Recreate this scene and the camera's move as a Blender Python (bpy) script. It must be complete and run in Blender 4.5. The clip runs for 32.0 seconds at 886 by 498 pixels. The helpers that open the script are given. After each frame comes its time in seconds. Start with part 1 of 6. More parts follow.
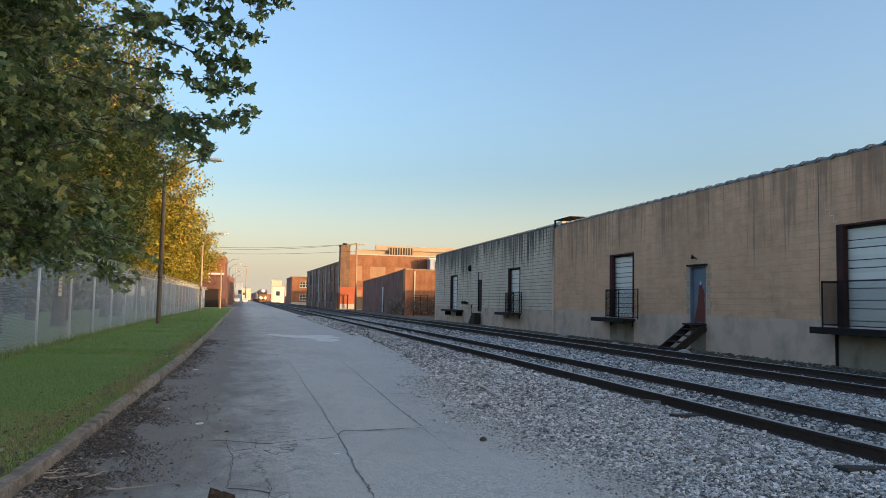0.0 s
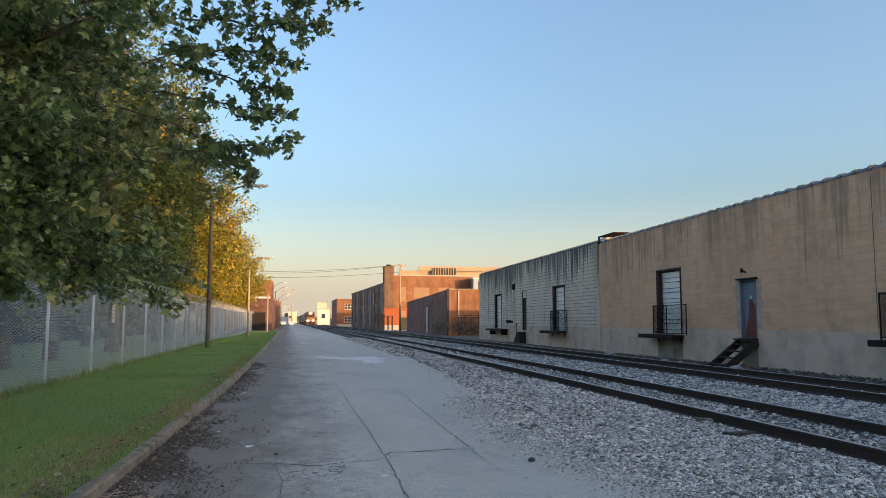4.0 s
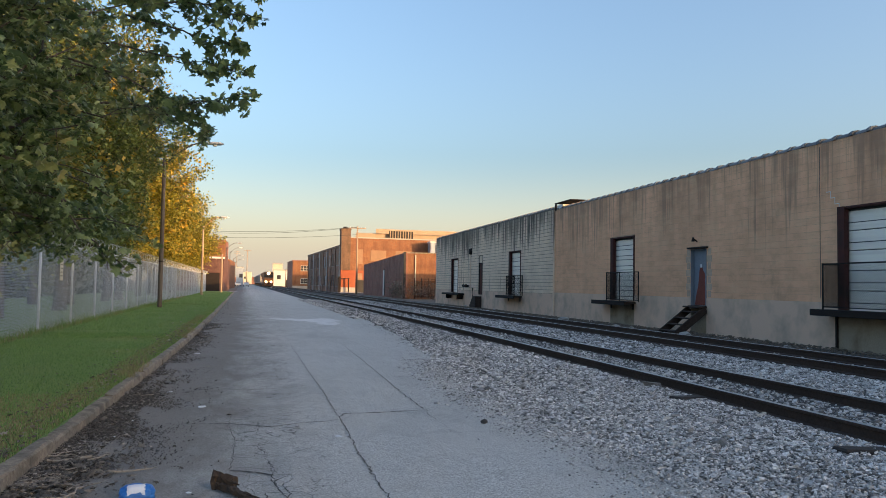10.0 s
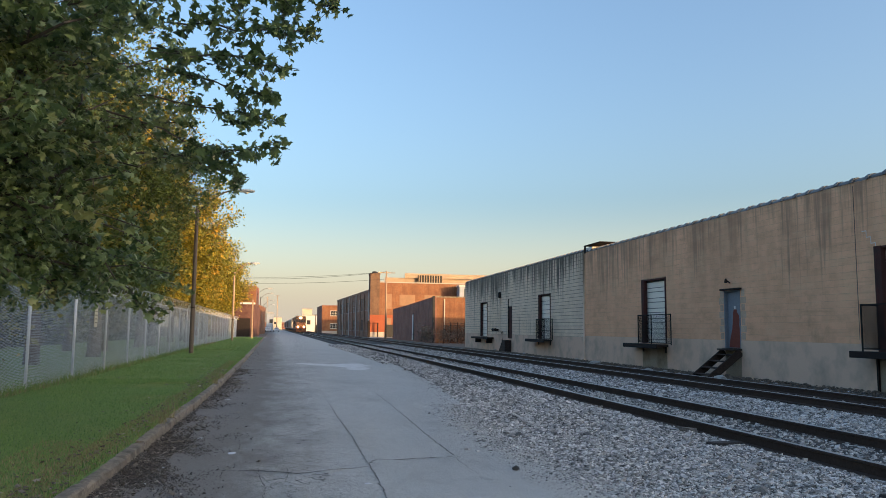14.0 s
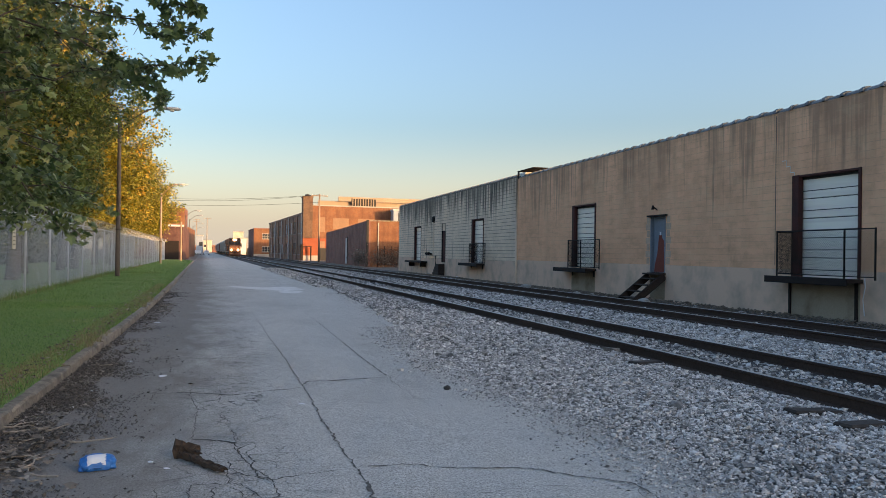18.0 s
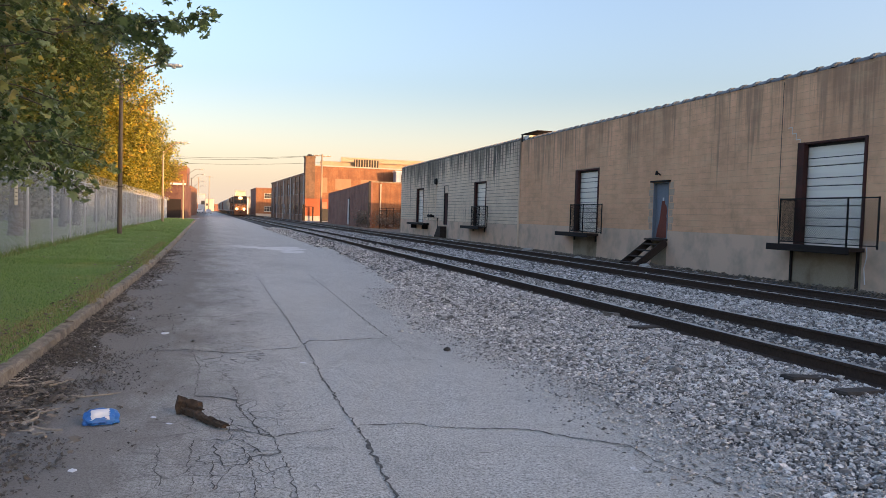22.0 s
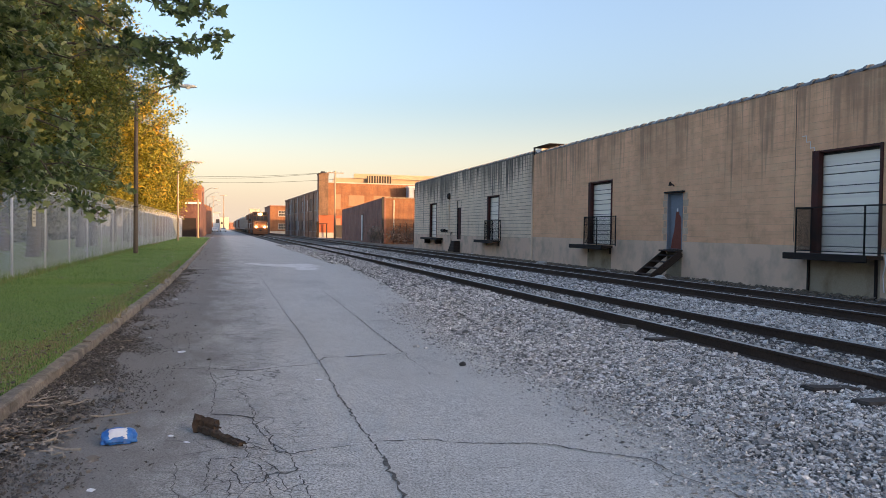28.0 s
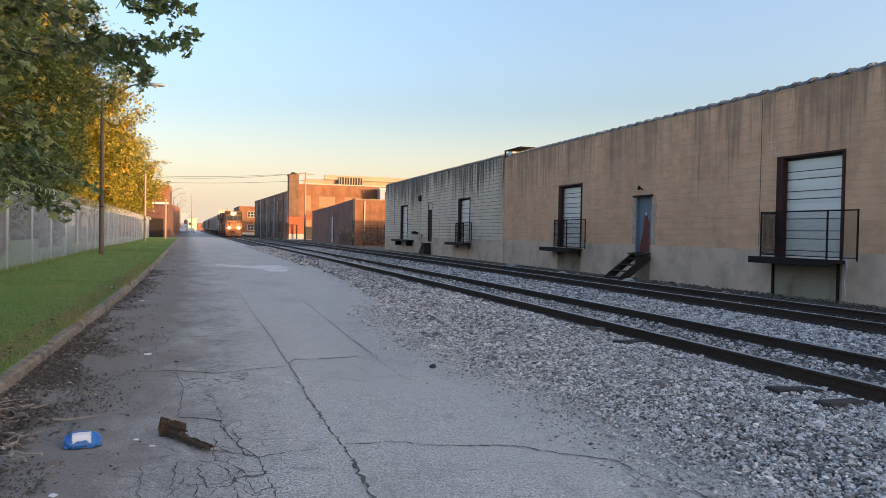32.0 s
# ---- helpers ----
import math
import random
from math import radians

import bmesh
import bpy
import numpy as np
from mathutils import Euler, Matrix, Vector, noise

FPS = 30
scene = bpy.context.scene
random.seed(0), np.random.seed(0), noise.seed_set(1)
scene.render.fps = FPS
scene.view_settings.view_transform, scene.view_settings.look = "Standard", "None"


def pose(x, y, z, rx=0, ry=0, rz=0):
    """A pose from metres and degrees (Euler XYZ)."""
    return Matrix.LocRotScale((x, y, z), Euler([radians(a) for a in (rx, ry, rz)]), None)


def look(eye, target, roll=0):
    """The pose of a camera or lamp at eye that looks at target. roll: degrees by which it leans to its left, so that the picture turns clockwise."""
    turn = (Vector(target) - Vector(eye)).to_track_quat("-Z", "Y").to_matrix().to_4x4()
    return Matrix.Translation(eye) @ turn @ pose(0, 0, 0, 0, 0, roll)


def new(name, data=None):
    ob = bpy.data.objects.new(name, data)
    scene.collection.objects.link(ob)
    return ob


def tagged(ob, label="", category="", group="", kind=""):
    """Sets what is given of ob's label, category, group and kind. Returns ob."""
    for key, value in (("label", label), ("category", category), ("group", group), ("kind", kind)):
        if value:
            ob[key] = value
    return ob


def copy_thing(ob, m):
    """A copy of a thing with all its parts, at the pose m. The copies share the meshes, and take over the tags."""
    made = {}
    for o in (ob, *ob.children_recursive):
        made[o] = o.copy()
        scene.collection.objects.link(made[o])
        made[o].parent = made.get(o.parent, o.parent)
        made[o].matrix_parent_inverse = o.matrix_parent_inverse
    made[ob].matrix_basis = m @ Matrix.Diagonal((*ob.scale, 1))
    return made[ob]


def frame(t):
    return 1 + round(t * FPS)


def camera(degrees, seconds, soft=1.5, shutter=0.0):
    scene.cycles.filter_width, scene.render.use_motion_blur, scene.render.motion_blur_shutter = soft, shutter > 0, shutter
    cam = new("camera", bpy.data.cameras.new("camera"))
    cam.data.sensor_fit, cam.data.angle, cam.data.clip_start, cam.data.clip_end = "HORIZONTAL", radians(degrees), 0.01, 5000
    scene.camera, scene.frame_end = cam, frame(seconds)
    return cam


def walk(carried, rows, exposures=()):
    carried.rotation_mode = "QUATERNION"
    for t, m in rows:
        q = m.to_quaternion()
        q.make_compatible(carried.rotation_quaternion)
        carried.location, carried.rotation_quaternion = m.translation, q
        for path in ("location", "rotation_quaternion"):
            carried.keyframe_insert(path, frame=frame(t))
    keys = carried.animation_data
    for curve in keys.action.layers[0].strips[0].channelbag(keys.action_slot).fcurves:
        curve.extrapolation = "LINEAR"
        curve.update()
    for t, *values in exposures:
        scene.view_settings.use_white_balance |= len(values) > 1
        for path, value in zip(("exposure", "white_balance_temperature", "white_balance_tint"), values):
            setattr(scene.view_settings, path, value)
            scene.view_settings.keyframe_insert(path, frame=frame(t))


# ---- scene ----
cam = camera(60.9, 32.0, soft=0.55)
EYE = (0.0, 0.0, 1.6)
# seconds, yaw, pitch, roll
TURNS = (
    (0.0, -13.04, 4.00, -1.08),
    (0.5, -13.20, 4.54, -0.58),
    (1.0, -12.70, 4.89, -0.13),
    (1.5, -11.86, 5.09, 0.15),
    (2.0, -10.99, 5.19, 0.21),
    (2.5, -10.34, 5.24, 0.08),
    (3.0, -9.93, 5.34, 0.01),
    (3.5, -9.67, 5.47, -0.02),
    (5.5, -10.01, 4.72, -0.24),
    (6.0, -10.42, 3.86, -0.34),
    (6.5, -11.01, 2.93, -0.42),
    (7.0, -11.75, 2.24, -0.50),
    (7.5, -12.43, 1.91, -0.52),
    (8.0, -12.90, 1.89, -0.62),
    (8.5, -13.08, 2.08, -0.73),
    (9.0, -13.09, 2.37, -0.78),
    (9.5, -13.02, 2.60, -0.85),
    (10.0, -12.98, 2.73, -0.93),
    (10.5, -12.92, 2.82, -0.95),
    (11.0, -12.76, 2.89, -0.96),
    (11.5, -12.47, 3.14, -0.94),
    (12.0, -11.94, 3.73, -0.92),
    (12.5, -11.28, 4.60, -0.88),
    (13.0, -10.72, 5.60, -0.77),
    (13.5, -10.53, 6.19, -0.62),
    (15.5, -13.67, 3.74, -0.33),
    (16.0, -15.00, 2.51, -0.67),
    (16.5, -15.92, 1.55, -0.88),
    (17.0, -16.24, 0.88, -0.96),
    (17.5, -16.13, 0.55, -0.89),
    (18.0, -15.79, 0.33, -0.81),
    (18.5, -15.37, 0.01, -0.87),
    (19.0, -14.96, -0.49, -1.16),
    (19.5, -14.72, -1.11, -1.53),
    (20.0, -14.69, -1.76, -1.79),
    (20.5, -14.91, -2.17, -1.82),
    (21.0, -15.25, -2.38, -1.80),
    (21.5, -15.52, -2.47, -1.74),
    (22.0, -15.63, -2.53, -1.69),
    (22.5, -15.58, -2.63, -1.70),
    (23.0, -15.41, -2.69, -1.67),
    (23.5, -15.24, -2.70, -1.66),
    (24.0, -15.08, -2.61, -1.57),
    (24.5, -14.99, -2.41, -1.42),
    (25.0, -14.98, -2.15, -1.28),
    (25.5, -14.98, -1.94, -1.16),
    (27.5, -14.62, -1.53, -0.79),
    (28.0, -14.61, -1.44, -0.74),
    (28.5, -14.76, -1.38, -0.88),
    (29.0, -15.05, -1.35, -1.07),
    (29.5, -15.42, -1.30, -1.25),
    (30.0, -15.78, -1.26, -1.29),
    (30.5, -16.07, -1.21, -1.27),
    (31.0, -16.27, -1.18, -1.24),
    (31.5, -16.50, -1.17, -1.16),
    (32.0, -16.82, -1.24, -1.09),
)
EXPOSURE = 1.97
LOOK = ((0.0, 0.0, 6700.0, 13.0), (10.0, 0.05, 6850.0, 15.0), (13.0, 0.0, 6700.0, 13.0), (16.5, 0.0, 6700.0, 13.0), (19.0, 0.15, 7050.0, 19.0), (22.0, 0.34, 7350.0, 24.0), (25.0, 0.35, 7350.0, 24.0), (32.0, 0.29, 7200.0, 21.0))
walk(cam, [(t, pose(*EYE, 90 + pitch, roll, yaw)) for t, yaw, pitch, roll in TURNS],
     exposures=[(t, EXPOSURE + e, k, tint) for t, e, k, tint in LOOK])

# ---- light: a low evening sun behind the camera and beyond the warehouse, clear sky ----
SUN_ELEVATION, SUN_AZIMUTH = 6.3, 133.0
world = bpy.data.worlds.new("evening_sky")
scene.world = world
world.use_nodes = True
wn = world.node_tree.nodes
sky = wn.new("ShaderNodeTexSky")
sky.sky_type = "NISHITA"
sky.sun_disc = False
sky.sun_elevation = radians(SUN_ELEVATION)
sky.sun_rotation = radians(SUN_AZIMUTH)
sky.air_density, sky.dust_density, sky.ozone_density = 1.0, 5.2, 2.4
wn["Background"].inputs[1].default_value = 0.15
# warm dust haze that thins out with height, all round the horizon
height = wn.new("ShaderNodeSeparateXYZ")
world.node_tree.links.new(wn.new("ShaderNodeTexCoord").outputs["Generated"], height.inputs[0])
thin = wn.new("ShaderNodeMapRange")
thin.interpolation_type = "SMOOTHSTEP"
for i, v in ((1, 0.0), (2, 0.18), (3, 1.0), (4, 0.0)):
    thin.inputs[i].default_value = v
world.node_tree.links.new(height.outputs[2], thin.inputs[0])
haze = wn.new("ShaderNodeMix")
haze.data_type, haze.blend_type = "RGBA", "ADD"
haze.inputs[7].default_value = (1.06, 0.96, 0.77, 1)
world.node_tree.links.new(thin.outputs[0], haze.inputs[0])
world.node_tree.links.new(sky.outputs[0], haze.inputs[6])
world.node_tree.links.new(haze.outputs[2], wn["Background"].inputs[0])
to_sun = Vector((math.sin(radians(SUN_AZIMUTH)) * math.cos(radians(SUN_ELEVATION)),
                 math.cos(radians(SUN_AZIMUTH)) * math.cos(radians(SUN_ELEVATION)), math.sin(radians(SUN_ELEVATION))))
lamp = bpy.data.lights.new("sun", "SUN")
lamp.energy, lamp.angle, lamp.color = 1.75, radians(0.5), (1.0, 0.60, 0.27)
sun = new("sun", lamp)
sun.matrix_world = look(to_sun * 100, (0, 0, 0))


# ---- materials ----
def mix(nt, fac, a, b, mode="MIX"):
    n = nt.nodes.new("ShaderNodeMix")
    n.data_type, n.blend_type = "RGBA", mode
    for sock, v in ((n.inputs[0], fac), (n.inputs[6], a), (n.inputs[7], b)):
        if hasattr(v, "links"):
            nt.links.new(v, sock)
        else:
            sock.default_value = v if not isinstance(v, tuple) or len(v) == 4 else (*v, 1)
    return n.outputs[2]


def math_node(nt, op, a, b=0.0, clamp=False):
    n = nt.nodes.new("ShaderNodeMath")
    n.operation, n.use_clamp = op, clamp
    for sock, v in ((n.inputs[0], a), (n.inputs[1], b)):
        if hasattr(v, "links"):
            nt.links.new(v, sock)
        else:
            sock.default_value = v
    return n.outputs[0]


def ramp(nt, x, lo, hi):
    n = nt.nodes.new("ShaderNodeMapRange")
    n.inputs[1].default_value, n.inputs[2].default_value = lo, hi
    nt.links.new(x, n.inputs[0])
    return n.outputs[0]


def grain(nt, where, scale, detail=4, rough=0.6, stretch=(1, 1, 1)):
    m = nt.nodes.new("ShaderNodeMapping")
    m.inputs["Scale"].default_value = stretch
    nt.links.new(where, m.inputs[0])
    n = nt.nodes.new("ShaderNodeTexNoise")
    n.inputs["Scale"].default_value, n.inputs["Detail"].default_value, n.inputs["Roughness"].default_value = scale, detail, rough
    nt.links.new(m.outputs[0], n.inputs[0])
    return n.outputs[0]


def start(name, rough=0.8, metal=0.0, place="Object"):
    m = bpy.data.materials.new(name)
    m.use_nodes = True
    nt = m.node_tree
    p = nt.nodes["Principled BSDF"]
    p.inputs["Roughness"].default_value, p.inputs["Metallic"].default_value = rough, metal
    where = nt.nodes.new("ShaderNodeTexCoord").outputs[place]
    return m, nt, p, where


def bump(nt, p, height, strength, distance):
    b = nt.nodes.new("ShaderNodeBump")
    b.inputs["Strength"].default_value, b.inputs["Distance"].default_value = strength, distance
    nt.links.new(height, b.inputs["Height"])
    nt.links.new(b.outputs[0], p.inputs["Normal"])


def surface(name, c1, c2, rough=0.8, metal=0.0, fine=40.0, broad=1.5, spread=0.25, relief=0.3, depth=0.004, stain=None, piece=0.0, stretch=(1, 1, 1)):
    """Two-scale colour variation with fine relief; stain: a darker colour in broad patches; piece: variation from piece to piece."""
    m, nt, p, where = start(name, rough, metal)
    f, g = grain(nt, where, fine, stretch=stretch), grain(nt, where, broad, 3, stretch=stretch)
    col = mix(nt, ramp(nt, f, 0.5 - spread, 0.5 + spread), c1, c2)
    if stain:
        col = mix(nt, ramp(nt, g, 0.45, 0.75), col, stain)
    else:
        col = mix(nt, math_node(nt, "MULTIPLY", ramp(nt, g, 0.3, 0.7), 0.35), col, tuple(0.6 * v for v in c1))
    if piece:
        r = nt.nodes.new("ShaderNodeObjectInfo").outputs["Random"]
        isl = nt.nodes.new("ShaderNodeNewGeometry").outputs["Random Per Island"]
        both = math_node(nt, "FRACT", math_node(nt, "ADD", r, isl))
        v = math_node(nt, "ADD", math_node(nt, "MULTIPLY", both, 2 * piece), 1 - piece)
        comb = nt.nodes.new("ShaderNodeCombineColor")
        for i in range(3):
            nt.links.new(v, comb.inputs[i])
        col = mix(nt, 1.0, col, comb.outputs[0], "MULTIPLY")
    nt.links.new(col, p.inputs["Base Color"])
    bump(nt, p, f, relief, depth)
    return m


def glow(name, colour, strength):
    m, nt, p, where = start(name)
    p.inputs["Base Color"].default_value = (*colour, 1)
    p.inputs["Emission Color"].default_value, p.inputs["Emission Strength"].default_value = (*colour, 1), strength
    return m


def foliage(name, c1, c2, c3, rough=0.5, through_light=0.35):
    """Leaves: a hue for each leaf, some light through the blade."""
    m, nt, p, where = start(name, rough)
    isl = nt.nodes.new("ShaderNodeNewGeometry").outputs["Random Per Island"]
    big = grain(nt, where, 0.5, 2)
    col = mix(nt, isl, c1, c2)
    col = mix(nt, ramp(nt, math_node(nt, "ADD", big, math_node(nt, "MULTIPLY", isl, 0.25)), 0.68, 0.86), col, c3)
    nt.links.new(col, p.inputs["Base Color"])
    tr = nt.nodes.new("ShaderNodeBsdfTranslucent")
    nt.links.new(col, tr.inputs[0])
    mx = nt.nodes.new("ShaderNodeMixShader")
    mx.inputs[0].default_value = through_light
    nt.links.new(p.outputs[0], mx.inputs[1])
    nt.links.new(tr.outputs[0], mx.inputs[2])
    nt.links.new(mx.outputs[0], nt.nodes["Material Output"].inputs[0])
    return m


def bricks(name, c1, c2, mortar, along="x", rough=0.85, stain=None):
    """Running-bond brick of true size (0.2 x 0.067 m) for faraway walls."""
    m, nt, p, where = start(name, rough)
    sep = nt.nodes.new("ShaderNodeSeparateXYZ")
    nt.links.new(where, sep.inputs[0])
    com = nt.nodes.new("ShaderNodeCombineXYZ")
    nt.links.new(math_node(nt, "ADD", sep.outputs[0], sep.outputs[1]), com.inputs[0])
    nt.links.new(sep.outputs[2], com.inputs[1])
    b = nt.nodes.new("ShaderNodeTexBrick")
    nt.links.new(com.outputs[0], b.inputs[0])
    b.inputs["Color1"].default_value, b.inputs["Color2"].default_value, b.inputs["Mortar"].default_value = (*c1, 1), (*c2, 1), (*mortar, 1)
    b.inputs["Scale"].default_value, b.inputs["Mortar Size"].default_value = 1.0, 0.008
    b.inputs["Brick Width"].default_value, b.inputs["Row Height"].default_value = 0.21, 0.075
    g = grain(nt, where, 0.7, 4)
    col = mix(nt, ramp(nt, g, 0.42, 0.72), b.outputs[0], stain or tuple(0.5 * v for v in c1))
    col = mix(nt, math_node(nt, "MULTIPLY", ramp(nt, grain(nt, where, 1.2, 4, stretch=(3, 3, 0.25)), 0.5, 0.8), 0.5), col, tuple(0.35 * v for v in c1))
    nt.links.new(col, p.inputs["Base Color"])
    bump(nt, p, b.outputs[1], -0.4, 0.004)
    return m


def painted_block(name, c1, c2, drip, drip_top, drip_reach, drip_amount, soak=0.70, mottle=0.3):
    """Painted masonry with grime that has run down from the coping."""
    m, nt, p, where = start(name, 0.85)
    where = nt.nodes.new("ShaderNodeNewGeometry").outputs["Position"]
    sep = nt.nodes.new("ShaderNodeSeparateXYZ")
    nt.links.new(where, sep.inputs[0])
    f, g = grain(nt, where, 60, 3), grain(nt, where, 0.45, 4)
    isl = nt.nodes.new("ShaderNodeNewGeometry").outputs["Random Per Island"]
    r = nt.nodes.new("ShaderNodeObjectInfo").outputs["Random"]
    tone = math_node(nt, "FRACT", math_node(nt, "ADD", isl, r))
    col = mix(nt, ramp(nt, math_node(nt, "ADD", math_node(nt, "MULTIPLY", f, 0.5), math_node(nt, "MULTIPLY", g, 0.8)), 0.4, 0.9), c1, c2)
    col = mix(nt, math_node(nt, "MULTIPLY", tone, 0.22), col, tuple(0.66 * v for v in c1))
    # runs: narrow in y, long in z, from the coping down
    high = ramp(nt, sep.outputs[2], drip_top - drip_reach, drip_top)
    runs = grain(nt, where, 3.4, 3, 0.75, (1, 1, 0.045))
    zone = grain(nt, where, 0.22, 3, 0.6, (1, 1, 0.4))
    level = math_node(nt, "SUBTRACT", soak, math_node(nt, "MULTIPLY", high, 0.25))
    level = math_node(nt, "SUBTRACT", level, math_node(nt, "MULTIPLY", math_node(nt, "SUBTRACT", zone, 0.5), 0.35))
    fac = math_node(nt, "MULTIPLY", math_node(nt, "SUBTRACT", runs, level), 7.0, True)
    fac = math_node(nt, "MULTIPLY", fac, drip_amount, True)
    col = mix(nt, fac, col, drip)
    broad = math_node(nt, "MULTIPLY", ramp(nt, grain(nt, where, 0.5, 4, 0.6, (1, 1.6, 0.25)), 0.42, 0.64), 0.5)
    col = mix(nt, math_node(nt, "MULTIPLY", broad, math_node(nt, "ADD", 0.3, high), True), col, tuple(0.42 * v for v in c1))
    # worn paint: clouds of grime and of paler paint, drawn out along the courses
    cloud = grain(nt, where, 1.7, 6, 0.72, (1, 0.7, 1.5))
    col = mix(nt, math_node(nt, "MULTIPLY", ramp(nt, cloud, 0.5, 0.68), mottle), col, tuple(0.4 * v for v in c1))
    col = mix(nt, math_node(nt, "MULTIPLY", ramp(nt, math_node(nt, "SUBTRACT", 1.0, cloud), 0.5, 0.68), mottle * 0.7), col, tuple(min(0.85, 1.25 * v) for v in c2))
    course = grain(nt, where, 5.0, 3, 0.7, (1, 0.12, 1.6))
    col = mix(nt, math_node(nt, "MULTIPLY", ramp(nt, course, 0.55, 0.7), mottle * 0.8), col, tuple(0.45 * v for v in c1))
    fleck = grain(nt, where, 16, 4, 0.75)
    col = mix(nt, math_node(nt, "MULTIPLY", ramp(nt, fleck, 0.55, 0.7), mottle * 0.8), col, tuple(0.5 * v for v in c1))
    patch = ramp(nt, grain(nt, where, 0.9, 5, 0.7, (1, 1, 0.6)), 0.6, 0.72)
    col = mix(nt, math_node(nt, "MULTIPLY", patch, 0.22), col, tuple(0.5 * v for v in drip))
    nt.links.new(col, p.inputs["Base Color"])
    bump(nt, p, f, 0.35, 0.004)
    return m


def asphalt_material():
    m, nt, p, where = start("aged_asphalt", 0.95)
    p.inputs["Specular IOR Level"].default_value = 0.15
    sep = nt.nodes.new("ShaderNodeSeparateXYZ")
    nt.links.new(where, sep.inputs[0])
    fine, mid, broad = grain(nt, where, 170, 2, 0.7), grain(nt, where, 9, 5, 0.65), grain(nt, where, 0.55, 4, 0.6, (1, 0.45, 1))
    grit_ = grain(nt, where, 62, 3, 0.75)
    col = mix(nt, ramp(nt, fine, 0.32, 0.68), (0.272, 0.266, 0.245), (0.815, 0.80, 0.735))
    col = mix(nt, math_node(nt, "MULTIPLY", ramp(nt, grit_, 0.52, 0.62), 0.7), col, (0.84, 0.82, 0.79))
    col = mix(nt, math_node(nt, "MULTIPLY", ramp(nt, math_node(nt, "SUBTRACT", 1.0, grit_), 0.53, 0.62), 0.75), col, (0.12, 0.115, 0.11))
    col = mix(nt, math_node(nt, "MULTIPLY", ramp(nt, mid, 0.4, 0.7), 0.22), col, (0.285, 0.279, 0.257))
    col = mix(nt, math_node(nt, "MULTIPLY", ramp(nt, broad, 0.45, 0.68), 0.35), col, (0.265, 0.259, 0.237))
    blot = grain(nt, where, 2.6, 6, 0.75, (1, 0.6, 1))
    col = mix(nt, math_node(nt, "MULTIPLY", ramp(nt, blot, 0.52, 0.66), 0.32), col, (0.245, 0.239, 0.217))
    col = mix(nt, math_node(nt, "MULTIPLY", ramp(nt, grain(nt, where, 28, 3, 0.8), 0.58, 0.68), 0.5), col, (0.15, 0.145, 0.14))
    speck = grain(nt, where, 34, 2, 0.9)
    col = mix(nt, math_node(nt, "MULTIPLY", ramp(nt, speck, 0.57, 0.66), 0.5), col, (0.85, 0.83, 0.80))
    # pale gravel dust that has spread from the track bed
    across = math_node(nt, "ADD", sep.outputs[0], math_node(nt, "MAXIMUM", math_node(nt, "MULTIPLY", math_node(nt, "SUBTRACT", sep.outputs[1], 18.0), 0.033), 0.0))
    dust = ramp(nt, math_node(nt, "ADD", across, math_node(nt, "MULTIPLY", mid, 1.6)), 2.6, 4.4)
    col = mix(nt, math_node(nt, "MULTIPLY", dust, 0.45), col, (0.51, 0.497, 0.457))
    # silt and leaf mould along the kerb
    silt = ramp(nt, math_node(nt, "SUBTRACT", math_node(nt, "MULTIPLY", grain(nt, where, 1.4, 6, 0.75, (1, 0.5, 1)), 2.6), across), 0.85, 2.1)
    col = mix(nt, math_node(nt, "MULTIPLY", silt, 0.8), col, (0.19, 0.168, 0.15))
    # fine crazing on the worn side of the lane
    warp = nt.nodes.new("ShaderNodeVectorMath")
    warp.operation = "MULTIPLY_ADD"
    nz = nt.nodes.new("ShaderNodeTexNoise")
    nz.inputs["Scale"].default_value = 3.0
    nt.links.new(where, nz.inputs[0])
    nt.links.new(nz.outputs[1], warp.inputs[0])
    warp.inputs[1].default_value = (0.35, 0.35, 0.0)
    nt.links.new(where, warp.inputs[2])
    vo = nt.nodes.new("ShaderNodeTexVoronoi")
    vo.feature = "DISTANCE_TO_EDGE"
    vo.inputs["Scale"].default_value = 4.2
    nt.links.new(warp.outputs[0], vo.inputs[0])
    line = math_node(nt, "SUBTRACT", 1.0, ramp(nt, vo.outputs[0], 0.004, 0.018), True)
    side = math_node(nt, "SUBTRACT", 1.0, ramp(nt, math_node(nt, "ABSOLUTE", math_node(nt, "SUBTRACT", sep.outputs[0], 0.08)), 0.25, 0.8), True)
    some = ramp(nt, grain(nt, where, 0.8, 3), 0.36, 0.5)
    crack = math_node(nt, "MULTIPLY", math_node(nt, "MULTIPLY", line, side), some)
    col = mix(nt, math_node(nt, "MULTIPLY", crack, 0.7), col, (0.04, 0.038, 0.036))
    nt.links.new(col, p.inputs["Base Color"])
    h = math_node(nt, "SUBTRACT", math_node(nt, "ADD", fine, math_node(nt, "MULTIPLY", mid, 0.6)), crack)
    bump(nt, p, math_node(nt, "ADD", h, grit_), 0.9, 0.008)
    return m


